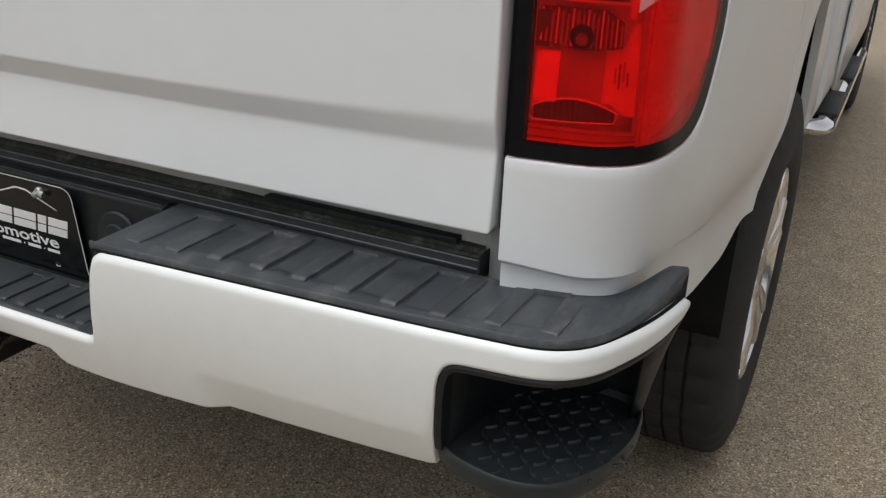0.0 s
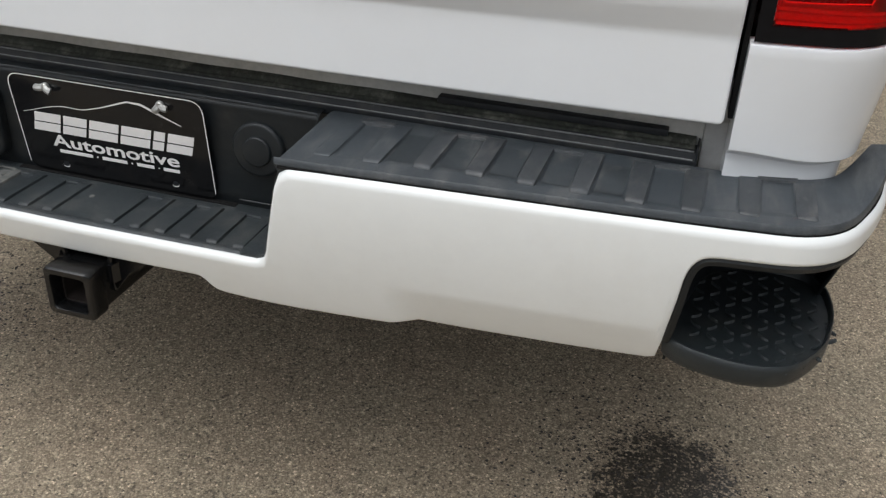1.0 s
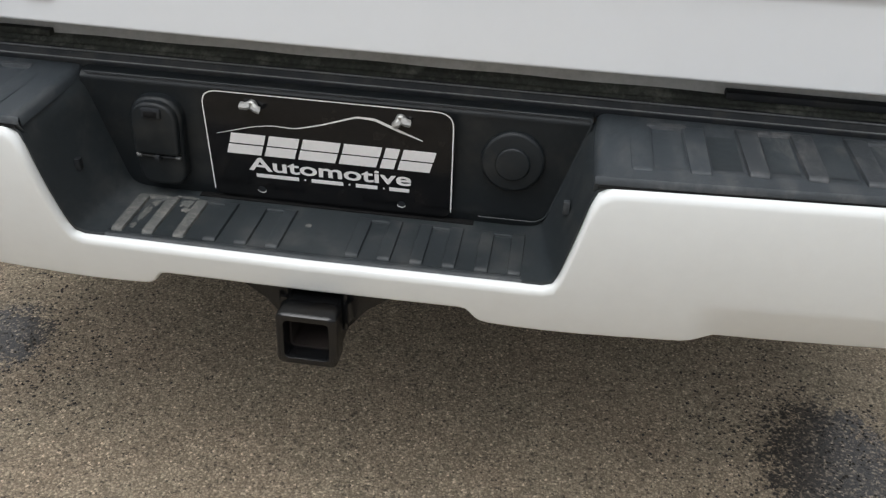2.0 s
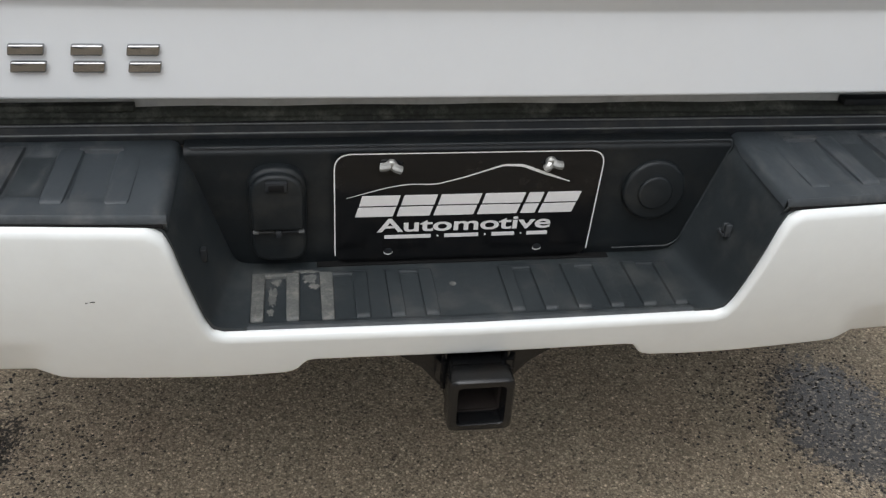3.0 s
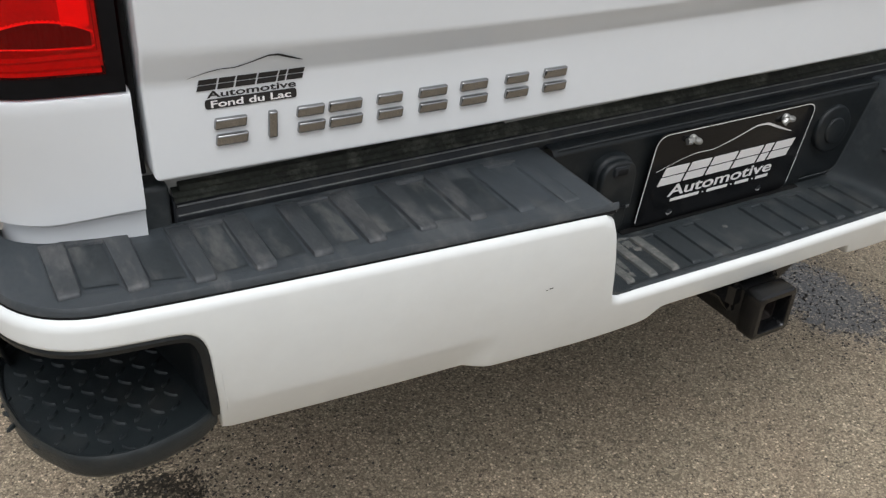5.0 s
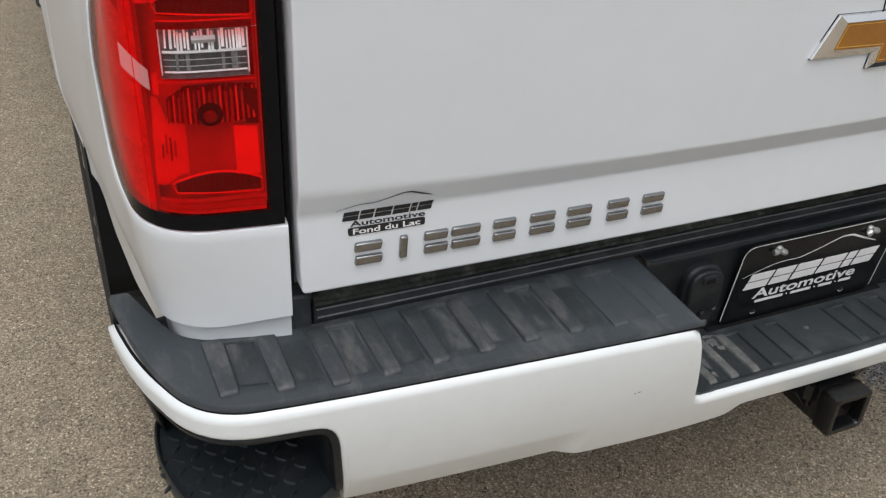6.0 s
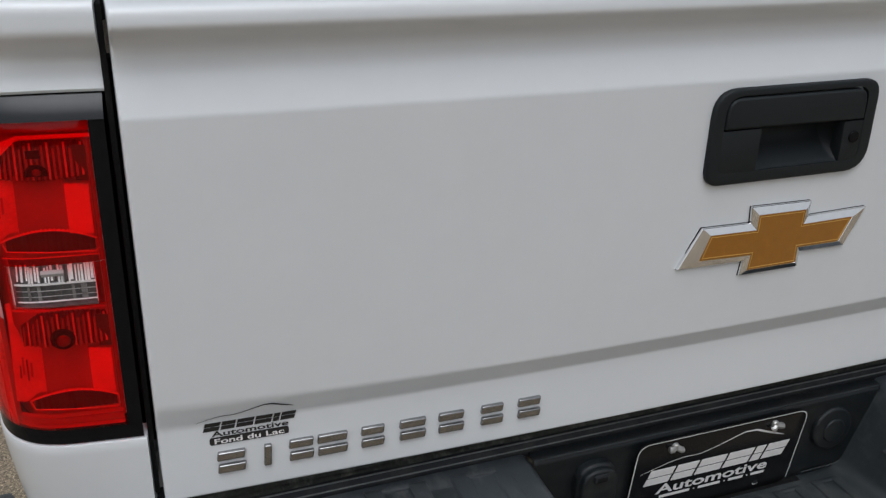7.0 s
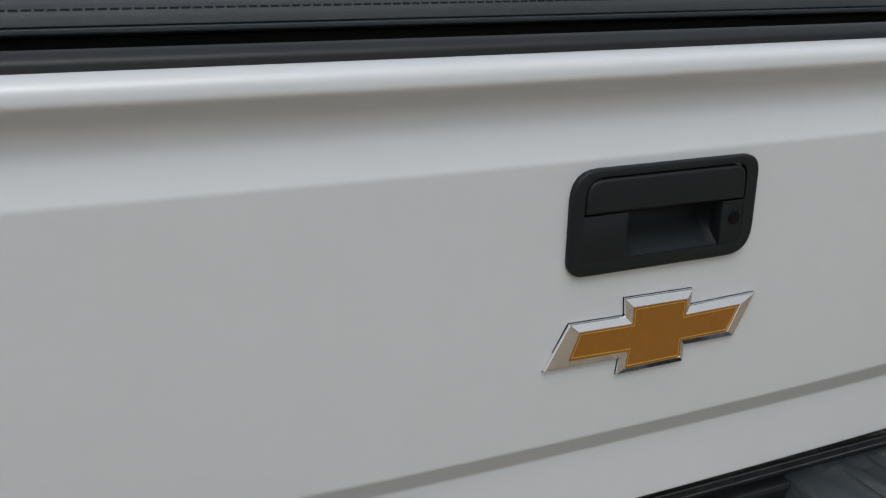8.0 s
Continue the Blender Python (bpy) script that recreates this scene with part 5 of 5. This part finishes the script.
for u, tilt in ((-0.089, 0.3), (0.089, -0.7)):
    base = on_plate(u, 0.0615, 0.0012)
    screw = part("wing_screw", disc(base, PN, 0.0062, 0.006, 18, 0.003), ZINC, plate, "plated wing screw")
    wings = []
    for sg in (-1, 1):
        a = tilt + (0.35 if sg > 0 else math.pi - 0.35)
        d = Vector((math.cos(a), 0, -abs(math.sin(a)) * 0.6))
        wings.append(tube([base + PN * 0.004 + d * 0.003, base + PN * 0.006 + d * 0.007, base + PN * 0.006 + d * 0.0105, base + PN * 0.0055 + d * 0.0125], 0.0050, 8, 1.0))
    part("screw_wing", join(wings), ZINC, plate)
for u in (-0.089, 0.089):
    part("lower_hole", join([disc(on_plate(u, -0.0615, 0.0014), PN, 0.0048, 0.0006, 16)]), STRIP, plate)
    part("hole_rim", ribbon([(u + 0.0052 * math.cos(a), -0.0615 + 0.0040 * math.sin(a), 0.0011 * (0.3 + abs(math.sin(a)))) for a in (math.pi * (1 + k / 10) for k in range(11))], on_plate, 0.0023), VINYL_WHITE, plate)

# ---- corner steps ----
STEP = fillet([(0.776, -0.068), (0.80, -0.086), (0.865, -0.101), (0.922, -0.087), (0.964, -0.022), (0.979, 0.06), (0.972, 0.125), (0.948, 0.155), (0.82, 0.165), (0.776, 0.10)], 0.03, 4)


def corner_step(side):
    out = [Vector((side * p.x, p.y)) for p in STEP]
    c = Vector((side * 0.885, 0.035))

    def ringz(f, z):
        return [Vector((*(c + (p - c) * f), z)) for p in out]
    rows = [ringz(0.90, 0.546), ringz(0.96, 0.549), ringz(0.99, 0.556), ringz(1.0, 0.572), ringz(0.994, 0.5770), ringz(0.980, 0.5795), ringz(0.956, 0.5785), ringz(0.930, 0.5695), ringz(0.5, 0.568)]
    bm = grid(rows, closed=True)
    bmesh.ops.holes_fill(bm, edges=bm.edges[:])
    step = part("corner_step", bm, STEP_PLASTIC, truck, "black plastic corner step with raised tread", sharp=45)
    for i in range(11):
        for j in range(12):
            x, y = 0.792 + 0.0200 * i, -0.078 + 0.0210 * j
            q = Vector((side * x, y))
            d = (q - c)
            if (d.x / 0.088) ** 2 + ((d.y + 0.01) / 0.118) ** 2 > 1.02:
                continue
            a = radians(45 if (i + j) % 2 else -45)
            u, w = Vector((math.cos(a), math.sin(a), 0)), Vector((-math.sin(a), math.cos(a), 0))
            rows = []
            for k, (L_, W_, h) in enumerate(((1.0, 1.0, 0.0), (0.95, 0.85, 0.0020), (0.80, 0.5, 0.0034))):
                rows.append([Vector((q.x, q.y, 0.5682 + h)) + u * 0.0088 * L_ * math.cos(t) + w * 0.0031 * W_ * math.sin(t) for t in (2 * math.pi * n / 8 for n in range(8))])
            b = grid(rows, closed=True)
            bmesh.ops.holes_fill(b, edges=b.edges[:])
            part("tread_lug", b, STEP_PLASTIC, step)
    # well behind the step: back wall, roof and inner cheek
    wall = fillet([(0.782, -0.060), (0.792, 0.02), (0.82, 0.13), (0.93, 0.158), (0.960, 0.150)], 0.04, 6)
    rows = [[Vector((side * p.x, p.y, z)) for p in wall] + [Vector((side * (0.961 + 0.030 * max(0.0, z - 0.58) / 0.138), 0.150, z))] for z in (0.54, 0.58, 0.60, 0.66, 0.718)]
    part("step_well", grid(rows), PLASTIC, face, "black plastic lining of the corner step", solid=0.003)
    edge = [Vector((k[2], k[3])) for k in KNOTS if k[2] >= 0.778]
    total = sum((b - a).length for a, b in zip(edge, edge[1:]))
    mid = Vector((0.95, 0.60))
    trim = []
    for inset, off in ((0.003, 0.0), (0.0015, 0.003), (0.003, 0.009), (0.012, 0.011), (0.030, 0.010)):
        row = []
        for k in range(60):
            q = along(edge, total * k / 59)
            t = (along(edge, min(total, total * k / 59 + 0.004)) - along(edge, max(0.0, total * k / 59 - 0.004))).normalized()
            nrm = Vector((t.y, -t.x))
            q = q + nrm * off
            row.append(bump_point(side, q.x, q.y, inset))
        trim.append(row)
    part("opening_trim", grid(trim), PLASTIC, face)
    bead = []
    rim_line = [Vector((k[2], k[3])) for k in KNOTS if k[2] >= 0.775]
    span = sum((b - a).length for a, b in zip(rim_line, rim_line[1:]))
    for k in range(70):
        q = along(rim_line, span * k / 84)
        t = (along(rim_line, span * k / 84 + 0.004) - along(rim_line, max(0.0, span * k / 84 - 0.004))).normalized()
        q = q - Vector((t.y, -t.x)) * 0.008
        bead.append(bump_point(side, q.x, q.y, 0.0009))
    part("pressed_lip", tube(bead, 0.0013, 8), BUMPER_PAINT, face)
    roof = [[bump_point(side, 0.80 + 0.34 * k / 20, 0.712, 0.010) for k in range(21)], [Vector((side * min(0.975, 0.80 + 0.012 * k), 0.155, 0.712)) for k in range(21)]]
    part("step_roof", grid(roof), PLASTIC, face, solid=0.003)
    # end wall of the well, from the tread's outer rim up to the painted strip
    low = [Vector((side * x, y, 0.574)) for x, y in ((0.958, 0.105), (0.964, 0.120), (0.965, 0.134), (0.957, 0.148))]
    high = [bump_point(side, s_, 0.716, 0.006) for s_ in (1.055, 1.085, 1.115, 1.143)]
    part("well_end", grid([[a + (b - a) * f for a, b in zip(low, high)] for f in (0, 0.33, 0.66, 1.0)]), PLASTIC, face, solid=0.004)
    return step


for side_ in (1, -1):
    corner_step(side_)

# ---- hitch ----
hitch = part("hitch_receiver", block(-0.200, 0.200, 0.045, 0.095, 0.520, 0.580, 0.006), STEEL, truck, "black steel tow hitch receiver with surface rust")
CX = 0.004


def square_ring(w0, w1, y0, y1, zc, r):
    """A square tube with rounded edges, open at the rear."""
    def loop(w, y):
        return [Vector((CX + p.x, y, zc + p.y)) for p in loop_fillet([(-w, -w), (w, -w), (w, w), (-w, w)], r * w, 4)]
    rows = [loop(w0 * 0.96, y1), loop(w0, y1 - 0.003), loop(w0, y0 + 0.006), loop(w0 * 0.985, y0 + 0.002), loop(w0 * 0.93, y0), loop(w1 * 1.05, y0), loop(w1, y0 + 0.003), loop(w1, y1)]
    return grid(rows, closed=True)


part("collar", square_ring(0.0370, 0.0262, -0.150, -0.118, 0.510, 0.25), STEEL, hitch)
part("receiver_tube", square_ring(0.0335, 0.0258, -0.121, 0.050, 0.510, 0.2), STEEL, hitch)
part("tube_bore", square_ring(0.0257, 0.0254, -0.128, 0.045, 0.510, 0.2), RUST, hitch, "rusty bore of the receiver tube")
for side_ in (1, -1):
    x0 = CX + side_ * 0.0345
    tri = [(-0.108, 0.512), (-0.108, 0.540), (0.050, 0.575), (0.075, 0.565), (0.070, 0.550)]
    tri2 = [Vector((x0 + side_ * (0.0 + 0.55 * max(0.0, y + 0.108)), y, z)) for y, z in tri]
    bm_ = bmesh.new()
    fa = bm_.faces.new([bm_.verts.new(v) for v in tri2])
    r_ = bmesh.ops.extrude_face_region(bm_, geom=[fa])
    for v in (g for g in r_["geom"] if isinstance(g, bmesh.types.BMVert)):
        v.co += Vector((side_ * 0.007, 0, 0))
    part("gusset", bm_, STEEL, hitch)
    part("chain_loop", tube([Vector((CX + side_ * 0.040, -0.02, 0.535)), Vector((CX + side_ * 0.085, -0.055, 0.540)), Vector((CX + side_ * 0.13, -0.015, 0.545)), Vector((CX + side_ * 0.12, 0.05, 0.550))], 0.008, 8), STEEL, hitch)
for side_ in (1, -1):
    tri2 = [Vector((CX + side_ * x, -0.098, z)) for x, z in ((0.034, 0.492), (0.034, 0.562), (0.098, 0.566), (0.090, 0.548), (0.062, 0.528))]
    bm_ = bmesh.new()
    fa = bm_.faces.new([bm_.verts.new(v) for v in tri2])
    r_ = bmesh.ops.extrude_face_region(bm_, geom=[fa])
    for v in (g for g in r_["geom"] if isinstance(g, bmesh.types.BMVert)):
        v.co += Vector((0, 0.008, 0))
    part("side_plate", bm_, STEEL, hitch)
    part("weld_bead", tube([Vector((CX + side_ * 0.0355, -0.100, 0.498)), Vector((CX + side_ * 0.036, -0.101, 0.530)), Vector((CX + side_ * 0.0355, -0.100, 0.558))], 0.004, 7), STEEL, hitch)
part("cross_tube", tube([(-0.62, 0.075, 0.575), (0.62, 0.075, 0.575)], 0.036, 12), STEEL, hitch)

# ---- underside ----
part("box_floor", block(-0.80, 0.80, 0.085, 2.0, 0.70, 0.76, 0.01), UNDER, truck, "dark underside of the cargo box")
for side_ in (1, -1):
    part("frame_rail", block(*sorted((side_ * 0.42, side_ * 0.50)), 0.10, 5.4, 0.52, 0.68, 0.01), UNDER, truck)
    part("bumper_bracket", block(*sorted((side_ * 0.42, side_ * 0.52)), -0.05, 0.14, 0.58, 0.70, 0.01), UNDER, truck)
    rows_ = []
    for k in range(41):
        a = math.pi * k / 40
        c_, q_ = math.cos(a), math.sin(a)
        r_ = 1.012 / (abs(c_) ** 3 + q_ ** 3) ** (1 / 3)
        rows_.append([Vector((side_ * x, AXLE_Y + ARCH_HALF * r_ * c_, ARCH_BASE + ARCH_RISE * r_ * q_)) for x in (0.66, 0.74, 0.985)])
    part("wheel_liner", grid(rows_), LINER, truck, "black wheel arch liner", solid=0.003)
    part("inner_wing", block(*sorted((side_ * 0.640, side_ * 0.665)), 0.10, 1.75, 0.58, 1.0, 0.006), LINER, truck)


# ---- wheels ----
def wheel(side, yc, shift=0.0):
    """Tyre with grooved tread and rounded shoulders on a five-spoke alloy rim."""
    xo, xi = 1.000 + side * shift, 0.735
    prof = [(xi + 0.01, 0.240), (xi, 0.31), (xi + 0.004, 0.355), (xi + 0.022, 0.392), (xi + 0.045, 0.405)]
    tread = xo - xi - 0.09
    for k in range(5):
        a, b = xi + 0.045 + tread * (k + 0.06) / 5, xi + 0.045 + tread * (k + 0.86) / 5
        prof += [(a, 0.409), (b, 0.409), (b + 0.003, 0.401), (b + 0.0075, 0.401)]
    prof = prof[:-2] + [(xo - 0.030, 0.402), (xo - 0.016, 0.388), (xo - 0.005, 0.352), (xo, 0.315), (xo - 0.003, 0.275), (xo - 0.010, 0.248), (xo - 0.018, 0.238)]
    n = 144
    rows = []
    for k in range(n):
        a = 2 * math.pi * k / n
        row = []
        for j, (x, r) in enumerate(prof):
            lug = 0.007 if (k % 4 == 0 and r > 0.385) else 0.0
            q = r - lug
            row.append(Vector((side * x, yc + q * math.cos(a), 0.408 + q * math.sin(a))))
        rows.append(row)
    rows.append(rows[0])
    w = part("wheel", grid(rows), RUBBER, truck, "black all-terrain tyre on a bright alloy rim", sharp=32)
    rim = []
    for x, r in ((0.80, 0.200), (0.80, 0.232), (xo - 0.022, 0.241), (xo - 0.012, 0.236), (xo - 0.020, 0.227), (xo - 0.038, 0.218), (xo - 0.054, 0.200)):
        rim.append([Vector((side * x, yc + r * math.cos(2 * math.pi * k / 48), 0.408 + r * math.sin(2 * math.pi * k / 48))) for k in range(48)])
    part("rim", grid(rim, closed=True), ALLOY, w, "bright alloy rim")
    for k in range(5):
        a0 = 2 * math.pi * k / 5 + 0.3
        for da in (-0.20, 0.20):
            d0, d1 = a0 + da * 0.5, a0 + da
            p0 = Vector((side * (xo - 0.036), yc + 0.06 * math.cos(d0), 0.408 + 0.06 * math.sin(d0)))
            p1 = Vector((side * (xo - 0.026), yc + 0.226 * math.cos(d1), 0.408 + 0.226 * math.sin(d1)))
            part("spoke", tube([p0, (p0 + p1) / 2 + Vector((side * 0.008, 0, 0)), p1], 0.018, 8), ALLOY, w)
    part("hub_cap", disc((side * (xo - 0.046), yc, 0.408), (side, 0, 0), 0.068, 0.028, 28, 0.01), ALLOY, w)
    part("brake_disc", disc((side * 0.86, yc, 0.408), (side, 0, 0), 0.17, 0.02, 32), UNDER, w)
    return w


for side_ in (1, -1):
    for yc_ in (AXLE_Y, AXLE_FRONT):
        wheel(side_, yc_, 0.014 if yc_ == AXLE_Y else 0.0)
part("rear_axle", tube([(-0.74, AXLE_Y, 0.408), (0.74, AXLE_Y, 0.408)], 0.05, 12), UNDER, truck)

# ---- tonneau cover and rails ----
part("gate_cap", grid([[Vector((x, p.x + crown(x) * 0.7, p.y)) for p in fillet([(0.004, 1.398), (0.005, 1.4100), (0.016, 1.4160), (0.034, 1.4165), (0.040, 1.398)], [0, 0.004, 0.008, 0.004, 0], 4)] for x in [-0.79 + 1.58 * k / 40 for k in range(41)]]), RAIL, gate, "black plastic cap along the tailgate top")
cover_prof = fillet([(0.140, 1.412), (0.112, 1.415), (0.104, 1.4185), (0.1045, 1.4235), (0.1075, 1.4245), (0.1055, 1.4258), (0.110, 1.438), (0.122, 1.4445), (0.24, 1.448), (1.95, 1.452)], [0, 0.004, 0.002, 0.001, 0.0005, 0.001, 0.006, 0.01, 0.05, 0], 5)
cover = part("tonneau_cover", grid([[Vector((x, p.x, p.y - 0.012 * max(0.0, abs(x) - 0.72) / 0.12)) for p in cover_prof] for x in [-0.84 + 1.68 * k / 60 for k in range(61)]]), TONNEAU, truck, "black vinyl soft tonneau cover with stitched hem", sharp=30)
for k in range(150):
    x = -0.82 + 1.64 * k / 149
    if k == 0:
        stitch = block(x - 0.0042, x + 0.0042, 0.1128, 0.1140, 1.4392, 1.4412, 0.0)
        first = part("stitch", stitch, STRIP, cover)
    else:
        ob_ = new("stitch", first.data)
        ob_.parent = cover
        ob_.location = (x + 0.82, 0, 0)
for side_ in (1, -1):
    rows_ = []
    for k in range(30):
        s = 0.10 + 2.0 * k / 29
        rows_.append([bed_point(side_, s, 1.4025, -0.030) + Vector((-side_ * dx, 0, dz)) for dx, dz in ((0, 0), (0.002, 0.010), (0.010, 0.014), (0.075, 0.014), (0.08, -0.03))])
    part("rail_cap", grid(rows_), RAIL, truck, "black plastic box rail cap")
part("box_well", block(-0.83, 0.83, 0.075, 0.10, 0.86, 1.330, 0.0), LINER, truck)
part("cover_rail", block(-0.83, 0.83, 0.120, 0.16, 1.36, 1.4135, 0.002), LINER, truck)

# ---- cab, doors, hood ----
def cab_ring(y, half, z0, z1, top_half, z2):
    return [Vector((x, y, z)) for x, z in fillet([(half - 0.05, z0), (half, z0 + 0.08), (half + 0.005, z1 - 0.18), (half - 0.02, z1), (top_half, z2 - 0.06), (top_half - 0.10, z2), (-top_half + 0.10, z2), (-top_half, z2 - 0.06), (-half + 0.02, z1), (-half - 0.005, z1 - 0.18), (-half, z0 + 0.08), (-half + 0.05, z0)], 0.05, 4)]


def cab():
    st = [(2.06, 0.96, 0.50, 1.36, 0.80, 1.80), (2.08, 0.985, 0.48, 1.37, 0.82, 1.86), (2.6, 0.99, 0.48, 1.36, 0.80, 1.90), (3.4, 0.99, 0.48, 1.34, 0.79, 1.89), (3.75, 0.99, 0.48, 1.33, 0.78, 1.82), (4.35, 0.985, 0.48, 1.30, 0.84, 1.335),
          (4.45, 0.985, 0.86, 1.29, 0.86, 1.30), (5.25, 0.975, 0.86, 1.24, 0.85, 1.25), (5.6, 0.95, 0.60, 1.18, 0.80, 1.20), (5.72, 0.90, 0.60, 1.08, 0.74, 1.12)]
    bm = grid([cab_ring(*q) for q in st])
    bmesh.ops.holes_fill(bm, edges=bm.edges[:])
    return bm


cab_ob = part("cab", cab(), PAINT, truck, "white crew cab and hood")
for side_ in (1, -1):
    for y0, y1, name_ in ((2.42, 3.18, "rear_door"), (3.20, 4.12, "front_door")):
        rows_ = []
        for z, dx in ((0.56, 0.992), (0.70, 0.9985), (1.0, 1.003), (1.15, 1.0), (1.30, 0.985)):
            rows_.append([Vector((side_ * dx, y, z)) for y in (y0 + 0.004, y0 + 0.012, (y0 + y1) / 2, y1 - 0.012, y1 - 0.004)])
        door = part(name_, grid(rows_), PAINT, cab_ob, "white painted cab door", solid=0.012)
        part("side_glass", grid([[Vector((side_ * x, y, z)) for y in (y0 + 0.06, y1 - 0.06)] for x, z in ((0.968, 1.37), (0.80 + 0.055, 1.78))]), GLASS_DARK, cab_ob, solid=0.006)
    rows_ = []
    for k in range(13):
        a = math.pi * k / 12
        rows_.append([Vector((side_ * x, AXLE_FRONT + 0.47 * math.cos(a), 0.42 + 0.47 * math.sin(a))) for x in (0.70, 0.99)])
    part("front_liner", grid(rows_), LINER, truck, solid=0.003)

# ---- side steps ----
def side_step(side):
    y0, y1, xc, zc = 2.50, 4.35, 0.965, 0.40
    path = [Vector((side * (xc - 0.10), y0 - 0.01, zc + 0.03)), Vector((side * (xc - 0.03), y0 - 0.005, zc + 0.006)), Vector((side * xc, y0 + 0.05, zc)), Vector((side * xc, y1 - 0.05, zc)), Vector((side * (xc - 0.03), y1, zc + 0.006)), Vector((side * (xc - 0.10), y1 + 0.01, zc + 0.03))]
    ob = part("side_step", tube(fillet(path, 0.04, 4), 0.055, 14, 0.55), CHROME, truck, "chrome side step bar with black tread pads")
    for a, b in ((2.62, 3.05), (3.35, 3.95)):
        part("tread_pad", block(*sorted((side * (xc - 0.055), side * (xc + 0.05))), a, b, zc + 0.020, zc + 0.036, 0.006), PLASTIC, ob)
    return ob


for side_ in (1, -1):
    side_step(side_)

# ---- crumbs of grit thrown round the stains ----
def grit():
    rng = random.Random(4)
    bm = bmesh.new()
    for cx, cy, n in ((0.79, 0.33, 1000), (-0.72, 0.36, 800)):
        for _ in range(n):
            a, d = rng.uniform(0, 6.283), abs(rng.gauss(0.15, 0.075))
            x, y, r = cx + d * math.cos(a), cy + d * math.sin(a) * 1.15, rng.uniform(0.0010, 0.0040)
            top = bm.verts.new((x, y, r * rng.uniform(0.5, 0.9)))
            ring_ = [bm.verts.new((x + r * rng.uniform(0.5, 1.5) * math.cos(t), y + r * rng.uniform(0.5, 1.3) * math.sin(t), 0.0002)) for t in (0.3, 1.5, 2.8, 4.0, 5.2)]
            for k in range(5):
                bm.faces.new((ring_[k], ring_[(k + 1) % 5], top))
    return bm


tagged(part("grit", grit(), CRUMB), "dark wet crumbs of grit scattered on the asphalt", "grit", kind="stuff")
